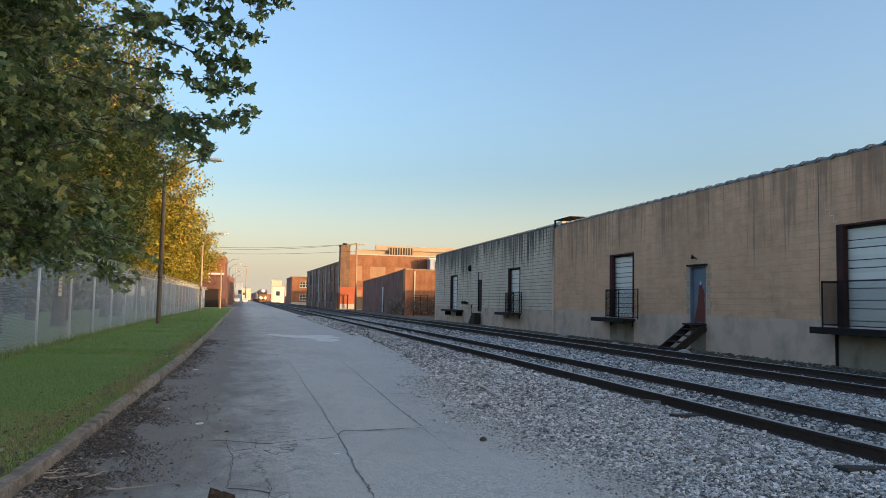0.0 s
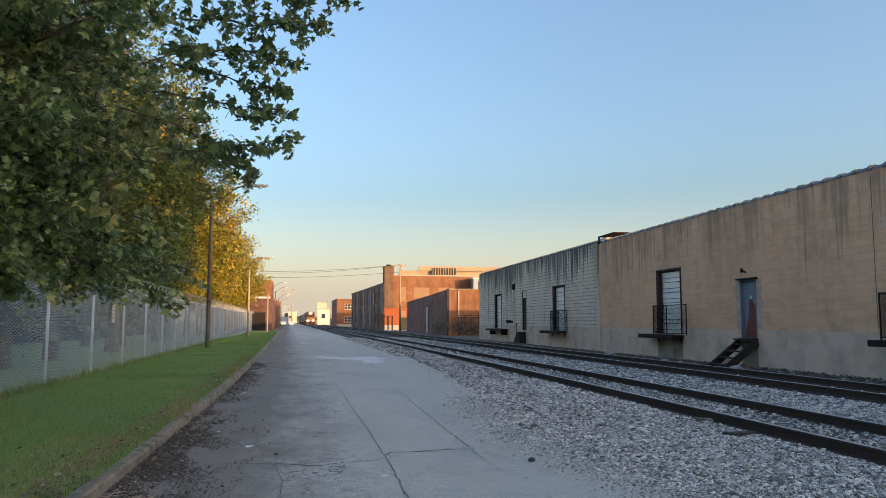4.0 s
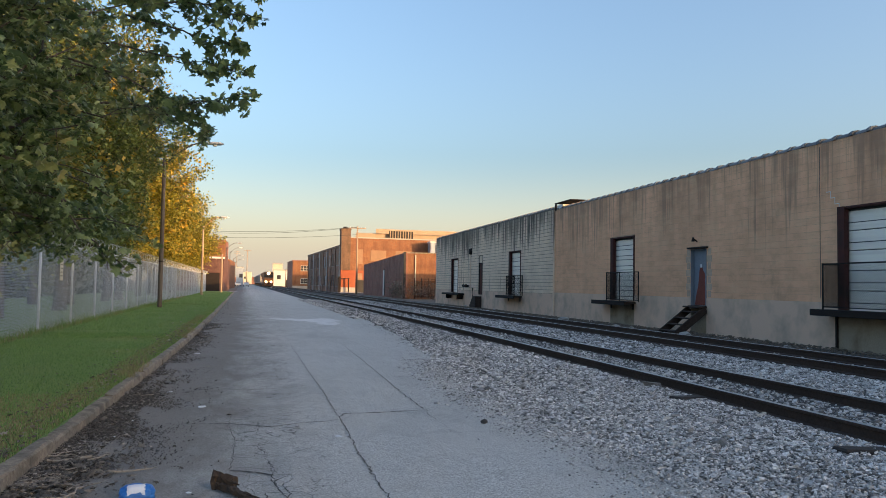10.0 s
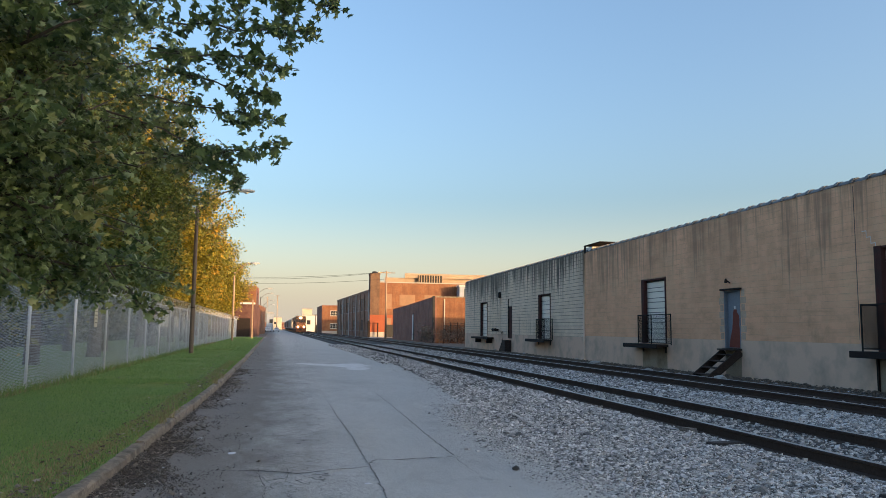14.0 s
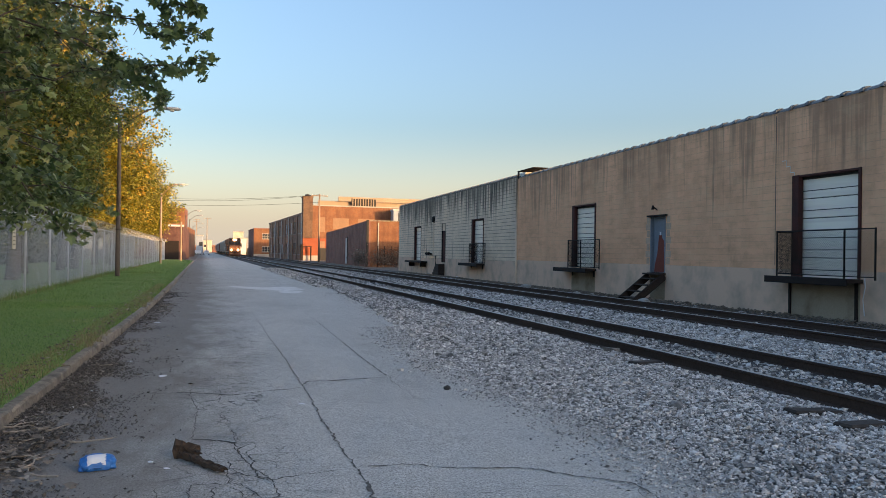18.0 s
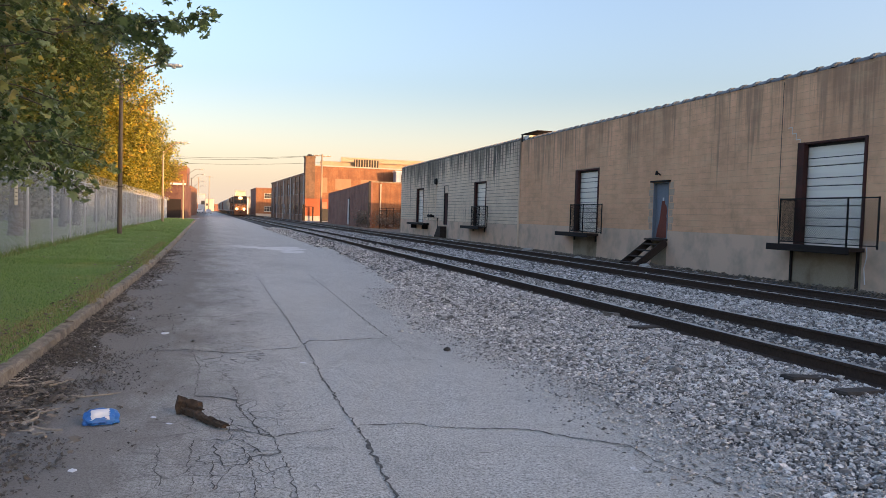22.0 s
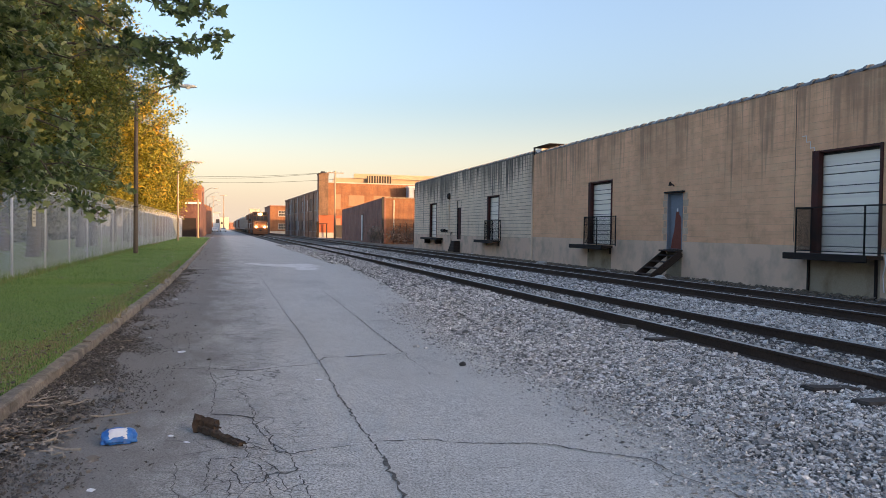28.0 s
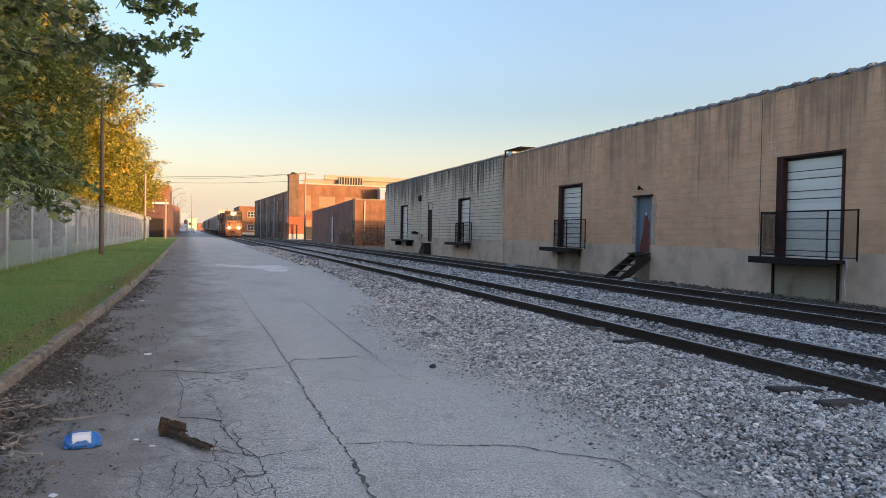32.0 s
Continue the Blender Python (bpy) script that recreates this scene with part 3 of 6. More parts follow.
# long seams, cross cracks, then the crazed strip by the wheel track
for seed, (width, line) in enumerate((
        (0.030, ((0.33, 29.4), (0.58, 20.3), (0.72, 14.05), (0.82, 10.96), (0.86, 8.96), (0.87, 7.38), (0.89, 5.98), (0.93, 5.53))),
        (0.05, ((0.93, 5.53), (0.94, 4.92), (0.92, 4.08), (0.95, 2.6))),
        (0.046, ((-0.89, 8.92), (-0.48, 8.96), (-0.29, 8.82), (-0.08, 8.71), (0.05, 8.62), (0.39, 8.83), (0.83, 8.96))),
        (0.054, ((0.86, 9.1), (0.93, 9.33), (1.44, 9.4), (1.95, 9.52))),
        (0.034, ((-0.7, 11.6), (0.03, 11.69), (0.6, 11.97))),
        (0.042, ((1.92, 19.57), (1.93, 16.67), (1.95, 12.8), (1.95, 11.16), (1.98, 9.64))),
        (0.014, ((1.98, 9.64), (1.98, 8.83), (2.0, 8.08), (2.49, 8.02))),
        (0.022, ((-0.05, 5.62), (0.14, 5.57), (0.3, 5.4), (0.52, 5.46), (0.78, 5.5))),
        (0.032, ((0.94, 5.56), (1.26, 5.55), (1.81, 5.35), (2.08, 5.27), (2.35, 5.08), (2.61, 4.91), (2.76, 4.71), (2.76, 4.39), (2.95, 3.9))),
        (0.010, ((1.62, 4.79), (2.07, 4.84), (2.6, 4.72), (2.76, 4.71))),
        (0.016, ((0.03, 7.07), (0.11, 6.02), (0.2, 5.63), (0.3, 5.4), (0.37, 4.54), (0.38, 4.0))),
        (0.016, ((0.03, 5.26), (0.11, 5.12), (0.15, 4.63), (0.16, 4.1))),
        (0.012, ((2.83, 4.83), (2.7, 4.54), (2.68, 4.27))),
        (0.014, ((-0.4, 9.4), (-0.4, 8.76), (-0.29, 7.94), (-0.28, 7.17), (-0.28, 6.7))),
        (0.075, ((-0.28, 6.7), (-0.16, 6.64), (0.08, 6.47))),
        (0.055, ((-0.14, 8.74), (-0.03, 8.67), (0.06, 8.63))),
        (0.010, ((-0.11, 7.14), (-0.05, 7.6), (0.08, 6.72), (0.06, 6.39))),
        (0.020, ((0.06, 6.39), (0.13, 6.07), (0.24, 5.51), (0.31, 5.38))),
        (0.018, ((0.01, 5.95), (0.01, 5.38), (0.1, 5.3), (0.18, 5.12), (0.2, 4.97))),
        (0.018, ((0.01, 5.38), (-0.24, 5.4), (-0.23, 4.86), (-0.2, 4.4))),
        (0.018, ((0.02, 5.68), (0.12, 5.56), (0.26, 5.51))),
        (0.022, ((-0.09, 5.34), (-0.07, 5.02), (-0.04, 4.82), (0.09, 4.8), (0.14, 4.98))),
        (0.012, ((-0.44, 5.41), (-0.42, 5.05), (-0.38, 4.5))),
        (0.014, ((-0.11, 4.93), (-0.08, 4.4))),
        (0.014, ((0.18, 5.12), (0.23, 4.77), (0.27, 4.4))),
        (0.012, ((-0.28, 7.17), (-0.11, 7.14), (0.04, 7.1))),
        (0.012, ((-0.4, 8.1), (-0.29, 7.94), (-0.12, 8.2), (-0.08, 8.71))),
        (0.018, ((-1.2, 22.5), (0.3, 22.2), (1.8, 22.6))),
        (0.030, ((-0.6, 31.0), (1.4, 30.6))),
        (0.030, ((1.95, 13.1), (2.3, 13.0), (2.75, 13.15))))):
    crack(line, width, seed + 1, 0.3 if line[0][1] - line[-1][1] > 2.2 or width == 0.05 else 1.0)

# a pale repair patch across the lane
pr = random.Random(6)
for cx, cy, rx, ry in ((1.95, 32.6, 1.0, 1.5), (0.9, 33.2, 0.55, 0.8), (2.3, 30.2, 0.45, 1.1), (0.3, 34.2, 0.35, 0.5)):
    ring = []
    for a in range(44):
        ang = a * math.pi / 22
        k = 1 + 0.45 * noise.noise((cx + 1.3 * math.cos(ang), cy + 1.3 * math.sin(ang), 1.0)) + pr.uniform(-0.13, 0.13)
        ring.append((cx + rx * k * math.cos(ang), cy + ry * k * math.sin(ang)))
    bm = bmesh.new()
    bm.faces.new([bm.verts.new((px_, py_, 0.007 + 0.012 * noise.noise((px_ * 0.7, py_ * 0.35, 0.0)))) for px_, py_ in ring])
    part("repair_patch", bm, PATCH, road, "pale worn concrete repair patch")

# stones of the track bed
ROCK_V = np.array([(x, y, z) for x in (-0.66, 0.66) for y in (-0.66, 0.66) for z in (-0.66, 0.66)])
ROCK_F = np.array([(0, 1, 3), (0, 3, 2), (4, 6, 7), (4, 7, 5), (0, 4, 5), (0, 5, 1), (2, 3, 7), (2, 7, 6), (0, 2, 6), (0, 6, 4), (1, 5, 7), (1, 7, 3)])
OCT_V = np.array([(1, 0.1, 0), (-1, 0, 0.1), (0, 1, 0), (0.1, -1, 0), (0, 0, 0.9), (0, 0, -0.9)], float)
OCT_F = np.array([(0, 2, 4), (2, 1, 4), (1, 3, 4), (3, 0, 4), (2, 0, 5), (1, 2, 5), (3, 1, 5), (0, 3, 5)])


def stones(rows):
    """Rows of x0, x1, y0, y1, count, size, lift."""
    vs, fs, base = [], [], 0
    for x0, x1, y0, y1, count, size, lift in rows:
        for k in range(6):
            solid, sides = (OCT_V, OCT_F) if size < 0.0125 or y0 > 15 or x0 > 12 else (ROCK_V, ROCK_F)
            shape = solid * (1 + rng.uniform(-0.3, 0.3, (len(solid), 1))) + rng.uniform(-0.2, 0.2, (len(solid), 3))
            n = count // 6
            xs, yy = rng.uniform(x0, x1, n), rng.uniform(y0, y1, n)
            s = size * np.exp(rng.normal(0, 0.36, n))
            z = bed_height(xs) + lift + rng.uniform(0.0, 0.02, n)
            if x0 < 4.0:
                e = np.array([bed_edge(v) for v in yy])
                keep = xs > e + np.abs(rng.normal(0, 0.16, n)) - 0.1
                if lift > 0.011:
                    keep = np.abs(xs - e + 0.12) < np.abs(rng.normal(0, 0.42, n))
                    z = 0.002 + 0 * z
                u = np.clip((xs - e) / np.maximum(5.4 - e, 0.1), 0, None)
                z = np.where(xs < 5.4, np.maximum(z * (lift > 0.011), np.interp(3.3 + 2.1 * u, BED_X, BED_Z) + rng.uniform(0, 0.016, n)), z)
                xs, yy, s, z = xs[keep], yy[keep], s[keep], z[keep]
                n = len(xs)
            place = np.stack([xs + np.array([bend(v) for v in yy]), yy, z], -1)
            v, f = scatter(shape, sides, place, random_turns(n, 0.5, rng), s[:, None] * rng.uniform(0.6, 1.15, (n, 3)) * [1.25, 1.0, 0.62])
            vs.append(v)
            fs.append(f + base)
            base += len(v)
    return np.concatenate(vs), np.concatenate(fs)


sv, sf = stones([
    (4.2, 10.4, -14.0, 2.6, 3000, 0.034, 0.0),
    (3.0, 6.05, 2.4, 6.5, 23000, 0.015, 0.0), (3.0, 6.05, 6.5, 11.0, 22000, 0.0165, 0.0), (3.0, 6.05, 11.0, 20.0, 14000, 0.023, 0.0), (6.3, 7.66, 4.5, 18.0, 5600, 0.02, -0.006),
    (7.9, 10.3, 5.5, 16.0, 12000, 0.023, 0.0), (7.9, 10.4, 16.0, 34.0, 9000, 0.03, 0.0), (3.4, 6.0, 20.0, 36.0, 8500, 0.03, 0.0),
    (6.3, 7.66, 18.0, 34.0, 2600, 0.03, -0.004), (4.2, 10.4, 34.0, 70.0, 9000, 0.045, 0.0), (10.6, 12.0, 6.0, 34.0, 900, 0.025, -0.01),
    (12.1, 14.0, 8.0, 45.0, 900, 0.025, 0.0), (2.2, 5.0, 2.6, 30.0, 16000, 0.0095, 0.012), (1.8, 3.8, 3.0, 12.0, 9000, 0.006, 0.012), (2.5, 4.5, 2.4, 8.5, 24000, 0.010, 0.012), (2.5, 4.5, 8.5, 16.0, 14000, 0.012, 0.012), (2.2, 4.2, 3.0, 16.0, 700, 0.018, 0.012), (3.4, 6.0, 5.0, 30.0, 160, 0.045, 0.0)])
ballast = tagged(new("ballast", tri_mesh("ballast", sv, sf, STONE)), "loose crushed grey stone between and beside the rails", "gravel", kind="stuff")
ballast.data.polygons.foreach_set("use_smooth", [False] * len(ballast.data.polygons))
rv, rf = stones([(13.6, 15.05, 8.0, 60.0, 6000, 0.022, 0.02), (12.2, 15.0, 8.0, 40.0, 5000, 0.014, 0.0), (14.7, 15.06, 8.0, 60.0, 1500, 0.042, 0.045)])
tagged(new("rubble", tri_mesh("rubble", rv, rf, DIRT)), "dark dirt clods and rubble along the wall foot", "rubble", kind="stuff")


# ---- railway tracks ----
def railway_track(centre, head, far, label):
    t = thing("railway_track", pose(0, 0, 0), label, "railway track", "tracks")
    ys = [-50, -30, -15] + list(range(-8, 60, 2)) + list(range(60, int(far) + 1, 5))
    sec = [(-0.07, -0.17), (-0.07, -0.158), (-0.012, -0.14), (-0.012, -0.045), (-0.036, -0.035), (-0.036, -0.004),
           (0.036, -0.004), (0.036, -0.035), (0.012, -0.045), (0.012, -0.14), (0.07, -0.158), (0.07, -0.17)]
    for side in (-0.753, 0.753):
        v, f, tv, tf = [], [], [], []
        for j, yy in enumerate(ys):
            c = centre(yy) + side
            v += [(c + a, yy, head + b) for a, b in sec]
            tv += [(c - 0.030, yy, head), (c + 0.030, yy, head), (c + 0.036, yy, head - 0.006), (c - 0.036, yy, head - 0.006)]
            if j:
                for k in range(11):
                    a = (j - 1) * 12 + k
                    f.append((a, a + 1, a + 13, a + 12))
                b = (j - 1) * 4
                tf += [(b, b + 1, b + 5, b + 4), (b + 1, b + 2, b + 6, b + 5), (b + 3, b, b + 4, b + 7)]
        rail = new("rail", tri_mesh("rail", v, f, RAIL_STEEL, 4))
        rail.parent = t
        top = new("running_surface", tri_mesh("running_surface", tv, tf, RAIL_HEAD, 4))
        top.parent = rail
        tagged(top, "worn bright rail head")
    return t


track_one = railway_track(lambda y: TRACK_A + bend(y), HEAD_A, 540, "rusty main-line railway track on grey ballast")
track_two = railway_track(track_b, HEAD_B, 300, "dark rusty siding track beside the warehouse")


# ---- warehouse ----
OPEN = [  # y0, y1, z0, z1
    (15.2, 17.6, 1.08, 3.9), (23.95, 24.95, 1.0, 3.05), (29.35, 31.65, 1.05, 3.85), (44.2, 46.6, 1.0, 3.83), (52.75, 53.75, 0.95, 3.8), (60.0, 62.4, 1.0, 3.83)]
SPLIT, ENDS = 38.6, 68.5
warehouse = thing("warehouse", pose(0, 0, 0), "long low beige painted concrete-block warehouse with a tile coping", "warehouse")


def wall_run(name, y0, y1, top, material, label):
    bm = bmesh.new()
    cuts = [o for o in OPEN if y0 < o[0] < y1]
    at = y0
    for a, b, lo, hi in cuts:
        box(bm, WALL_X + 0.006, WALL_X + 0.4, at, a, -0.3, top)
        box(bm, WALL_X + 0.006, WALL_X + 0.4, a, b, -0.3, lo)
        box(bm, WALL_X + 0.006, WALL_X + 0.4, a, b, hi, top)
        at = b
    box(bm, WALL_X + 0.006, WALL_X + 0.4, at, y1, -0.3, top)
    return part(name, bm, material, warehouse, label)


wall_beige = wall_run("front_wall", -30, SPLIT, 5.77, BEIGE_JOINT, "beige painted block wall")
wall_pale = wall_run("front_wall", SPLIT, ENDS, 5.86, JOINT, "pale painted block wall streaked with black grime")
for row in ((WALL_X + 0.4, 40, ENDS - 0.4, ENDS, -0.3, 5.5), (WALL_X + 0.4, 40, -30, -29.6, -0.3, 4.9), (40, 40.4, -30, ENDS, -0.3, 4.6)):
    part("rear_wall", boxes(row), BEIGE, warehouse)
part("roof", boxes((WALL_X + 0.4, 40, -29.6, ENDS - 0.4, 4.3, 4.45)), ROOF_TAR, warehouse, "flat tar roof")


def footing(y0, y1, top, out):
    at = y0
    for a, b, lo, hi in [o for o in OPEN if y0 < o[0] < y1] + [(y1, y1, 0, 0)]:
        part("footing", boxes((WALL_X - out, WALL_X + 0.005, at, a, -0.2, top)), FOOTING, warehouse, "grey rendered footing with rust stains")
        if b > a:
            part("bay_base", boxes((WALL_X - out, WALL_X + 0.005, a, b, -0.2, lo - 0.02)), BAY_BASE if a < 30 else FOOTING, warehouse, "stained concrete base under the door")
        at = b


footing(-30, SPLIT, 1.29, 0.008)
footing(SPLIT + 0.004, ENDS, 1.22, 0.012)


def block_faces(y0, y1, z0, top, w, h, gap, bed_gap):
    """Block rectangles of a running bond, cut round the openings."""
    row, z = 0, z0
    while z < top - 0.03:
        zt = min(z + h, top)
        at = y0 - (w / 2 if row % 2 else 0)
        while at < y1:
            spans = [(max(at, y0), min(at + w, y1))]
            for a, b, lo, hi in OPEN:
                if zt > lo + 0.02 and z < hi - 0.02:
                    spans = [s for p, q in spans for s in ((p, min(q, a)), (max(p, b), q)) if s[1] - s[0] > 0.04]
            for p, q in spans:
                if q - p > 0.05:
                    yield p + gap, q - gap, z + bed_gap, zt - bed_gap
            at += w
        z, row = z + h, row + 1


def block_shape(ya, yb, za, zb, proud):
    x, e = WALL_X + 0.006, 0.0015
    v = [(x, ya, za), (x, yb, za), (x, yb, zb), (x, ya, zb), (x - proud, ya + e, za + e), (x - proud, yb - e, za + e), (x - proud, yb - e, zb - e), (x - proud, ya + e, zb - e)]
    f = [(4, 7, 6, 5), (0, 4, 5, 1), (1, 5, 6, 2), (2, 6, 7, 3), (3, 7, 4, 0)]
    return v, f


def block_wall(y0, y1, z0, top, w, h, proud, gap, bed_gap, material, parent, single=None):
    v, f, shared = [], [], None
    for ya, yb, za, zb in block_faces(y0, y1, z0, top, w, h, gap, bed_gap):
        if single and single[0] < ya and yb < single[1] and abs(yb - ya - w + 2 * gap) < 1e-4 and abs(zb - za - h + 2 * bed_gap) < 1e-4:
            if shared is None:
                bv, bf = block_shape(-w / 2 + gap, w / 2 - gap, -h / 2 + bed_gap, h / 2 - bed_gap, proud)
                shared = tri_mesh("block", bv, bf, material, 4)
            piece("block", shared, parent, pose(0, (ya + yb) / 2, (za + zb) / 2))
            continue
        bv, bf = block_shape(ya, yb, za, zb, proud)
        k = len(v)
        v += bv
        f += [tuple(i + k for i in q) for q in bf]
    ob = new("blockwork", tri_mesh("blockwork", v, f, material, 4))
    ob.parent = parent
    tagged(ob, kind="stuff")


# coping of half-round clay tiles
def coping_mesh(length):
    bm = bmesh.new()
    n = 7
    rings = []
    for yy, r in ((0.0, 0.228), (0.10, 0.238), (0.11, 0.185), (length, 0.165)):
        rings.append([bm.verts.new((-math.cos(math.pi * k / (n - 1)) * r, yy, math.sin(math.pi * k / (n - 1)) * r * 0.68)) for k in range(n)])
    for u, v in zip(rings, rings[1:]):
        for k in range(n - 1):
            bm.faces.new((u[k], u[k + 1], v[k + 1], v[k]))
    bm.faces.new(rings[0])
    bm.faces.new(rings[-1][::-1])
    return finish("coping_tile", bm, COPING)


tile = coping_mesh(0.68)
tile_r = random.Random(5)
y = 4.0
while y < ENDS - 0.3:
    z = 5.77 if y < SPLIT - 0.3 else 5.86
    piece("coping_tile", tile, warehouse, pose(WALL_X + 0.17, y, z, tile_r.uniform(-0.9, 0.7), tile_r.uniform(-3, 3), tile_r.uniform(-2, 2)))
    y += 0.62
part("vent_cap", boxes((WALL_X - 0.04, WALL_X + 0.8, 36.3, 38.55, 6.10, 6.145), bevel=0.008), STEEL_DARK, warehouse, "thin rusty flashing over the roof vent")
part("vent_side", boxes((WALL_X + 0.02, WALL_X + 0.7, 37.5, 38.35, 5.5, 6.0)), WHITE_TRIM, warehouse, "pale vent panel")
part("vent_post", boxes((WALL_X - 0.03, WALL_X + 0.016, 38.36, 38.52, 5.72, 6.096)), STEEL_DARK, warehouse)
part("downpipe", boxes((WALL_X - 0.07, WALL_X + 0.002, SPLIT - 0.05, SPLIT + 0.04, 0.0, 5.8)), PALE, warehouse, "painted pilaster strip")


def section_door(name, y0, y1, z0, z1, panels, label):
    """White sectional door with a dark steel jamb, set into its opening."""
    d = thing(name, pose(WALL_X, (y0 + y1) / 2, z0), label, "door", "loading doors", "structure")
    h, w = z1 - z0, (y1 - y0) / 2
    part("backing", boxes((0.215, 0.245, -w, w, 0.0, h)), DOOR_GAP, d)
    ph = (h - 0.12) / panels
    for k in range(panels):
        bm = boxes((0.16, 0.21, -w + 0.12, w - 0.10, k * ph + 0.012, (k + 1) * ph - 0.012), bevel=0.008)
        panel = part("door_panel", bm, DOOR_WHITE, d, "white ribbed door panel")
        part("groove", boxes((0.156, 0.1605, -w + 0.14, w - 0.12, (k + 0.40) * ph - 0.012, (k + 0.40) * ph + 0.012)), DOOR_GAP, panel)
    part("jamb", boxes((-0.03, 0.215, w - 0.10, w - 0.004, 0.0, h), (-0.03, 0.13, w - 0.26, w - 0.10, 0.0, h), bevel=0.006), JAMB, d, "dark oxblood steel jamb")
    part("jamb", boxes((-0.03, 0.215, -w + 0.004, -w + 0.09, 0.0, h), bevel=0.006), JAMB, d, "dark oxblood steel jamb")
    part("lintel", boxes((-0.012, 0.215, -w + 0.094, w - 0.264, h - 0.06, h - 0.004), bevel=0.006), JAMB, d, "dark steel lintel")
    return d


def wire_panel(y0, y1, z0, z1, x, step, r):
    """Woven wire across a rail frame."""
    v, f = [], []
    for sgn in (1, -1):
        c = y0 - (z1 - z0)
        while c < y1 + (z1 - z0):
            p, q = (c, z0), (c + (z1 - z0), z1)
            if sgn < 0:
                p, q = (c, z1), (c + (z1 - z0), z0)
            t0, t1 = max(0, (y0 - p[0]) / (q[0] - p[0])), min(1, (y1 - p[0]) / (q[0] - p[0]))
            if t1 > t0:
                a = (p[0] + (q[0] - p[0]) * t0, p[1] + (q[1] - p[1]) * t0)
                b = (p[0] + (q[0] - p[0]) * t1, p[1] + (q[1] - p[1]) * t1)
                k = len(v)
                v += [(x, a[0] - r, a[1]), (x, a[0] + r, a[1]), (x - r, a[0], a[1] + r), (x, b[0] - r, b[1]), (x, b[0] + r, b[1]), (x - r, b[0], b[1] + r)]
                f += [(k, k + 1, k + 4, k + 3), (k + 1, k + 2, k + 5, k + 4), (k + 2, k, k + 3, k + 5)]
            c += step
    return v, f


def dock(y0, y1, z, deep, posts, stands, label, foot=0.0):
    """Steel-edged timber dock shelf on brackets, with a railing along its front edge."""
    d = thing("loading_dock", pose(WALL_X, 0, 0), label, "loading dock", "loading docks")
    part("deck", boxes((-deep, -0.02, y0, y1, z - 0.10, z), bevel=0.012), WOOD_DARK, d, "weathered timber deck")
    part("edge_beam", boxes((-deep - 0.04, -deep, y0 - 0.05, y1 + 0.05, z - 0.17, z + 0.01), bevel=0.008), STEEL_DARK, d, "rusty steel edge beam")
    for yy in stands:
        part("bracket", boxes((-0.06, -0.016, yy - 0.035, yy + 0.035, foot, z - 0.10)), STEEL_DARK, d, "rusty steel bracket")
    rail = part("railing", boxes((-deep - 0.02, -deep + 0.02, posts[0], posts[-1], z + 1.21, z + 1.245), (-deep - 0.012, -deep + 0.012, posts[0], posts[-1], z + 0.06, z + 0.085)), STEEL_DARK, d, "black steel guard rail")
    for yy in posts:
        bm = boxes((-deep - 0.017, -deep + 0.017, yy - 0.017, yy + 0.017, z, z + 1.25))
        part("rail_post", bm, STEEL_DARK, rail)
    for za, zb in ((1.20, 1.25), (0.06, 0.09)):
        part("side_rail", boxes((-deep, -0.02, posts[-1] - 0.018, posts[-1] + 0.018, z + za, z + zb)), STEEL_DARK, rail)
    v, f = wire_panel(posts[0], posts[-1], z + 0.08, z + 1.2, -deep, 0.07, 0.0035)
    ob = new("wire_mesh", tri_mesh("wire_mesh", v, f, STEEL_DARK, 4))
    ob.parent = rail
    tagged(ob, "woven wire infill")
    v, f = wire_panel(-deep, -0.03, z + 0.08, z + 1.2, 0.0, 0.035, 0.005)
    ob = new("side_screen", tri_mesh("side_screen", [(p[1], posts[-1] + p[0], p[2]) for p in v], f, STEEL_DARK, 4))
    ob.parent = rail
    tagged(ob, "dense dark wire screen")
    return d


section_door("door_1", 15.2, 17.6, 1.08, 3.9, 5, "white sectional loading door with a dark oxblood jamb")
section_door("door_2", 29.35, 31.65, 1.05, 3.85, 6, "white sectional loading door in a dark steel frame")
section_door("door_3", 44.2, 46.6, 1.0, 3.83, 5, "white loading door in the pale block wall")
section_door("door_4", 60.0, 62.4, 1.0, 3.83, 5, "far white loading door in the pale block wall")
dock(15.1, 17.95, 1.10, 0.55, (14.23, 15.16, 17.53), (15.3, 17.62), "dark timber loading dock with a woven-wire guard rail")
dock(29.2, 32.4, 1.03, 0.55, (27.95, 29.66, 30.91), (29.4, 31.5), "dark steel loading dock with a thin wire-filled guard rail", 0.68)
dock(43.9, 47.6, 1.0, 0.55, (42.3, 43.8, 45.4), (44.2, 46.5), "dark steel loading dock with a wire-filled guard rail", 0.65)
d = thing("loading_dock", pose(WALL_X, 0, 0), "bare dark loading shelf under the far door", "loading dock", "loading docks")
part("deck", boxes((-0.55, -0.02, 57.9, 63.6, 0.82, 0.97), bevel=0.012), STEEL_DARK, d)
for yy in (58.4, 62.2):
    part("bracket", boxes((-0.5, -0.016, yy - 0.05, yy + 0.05, 0.5, 0.82)), STEEL_DARK, d)

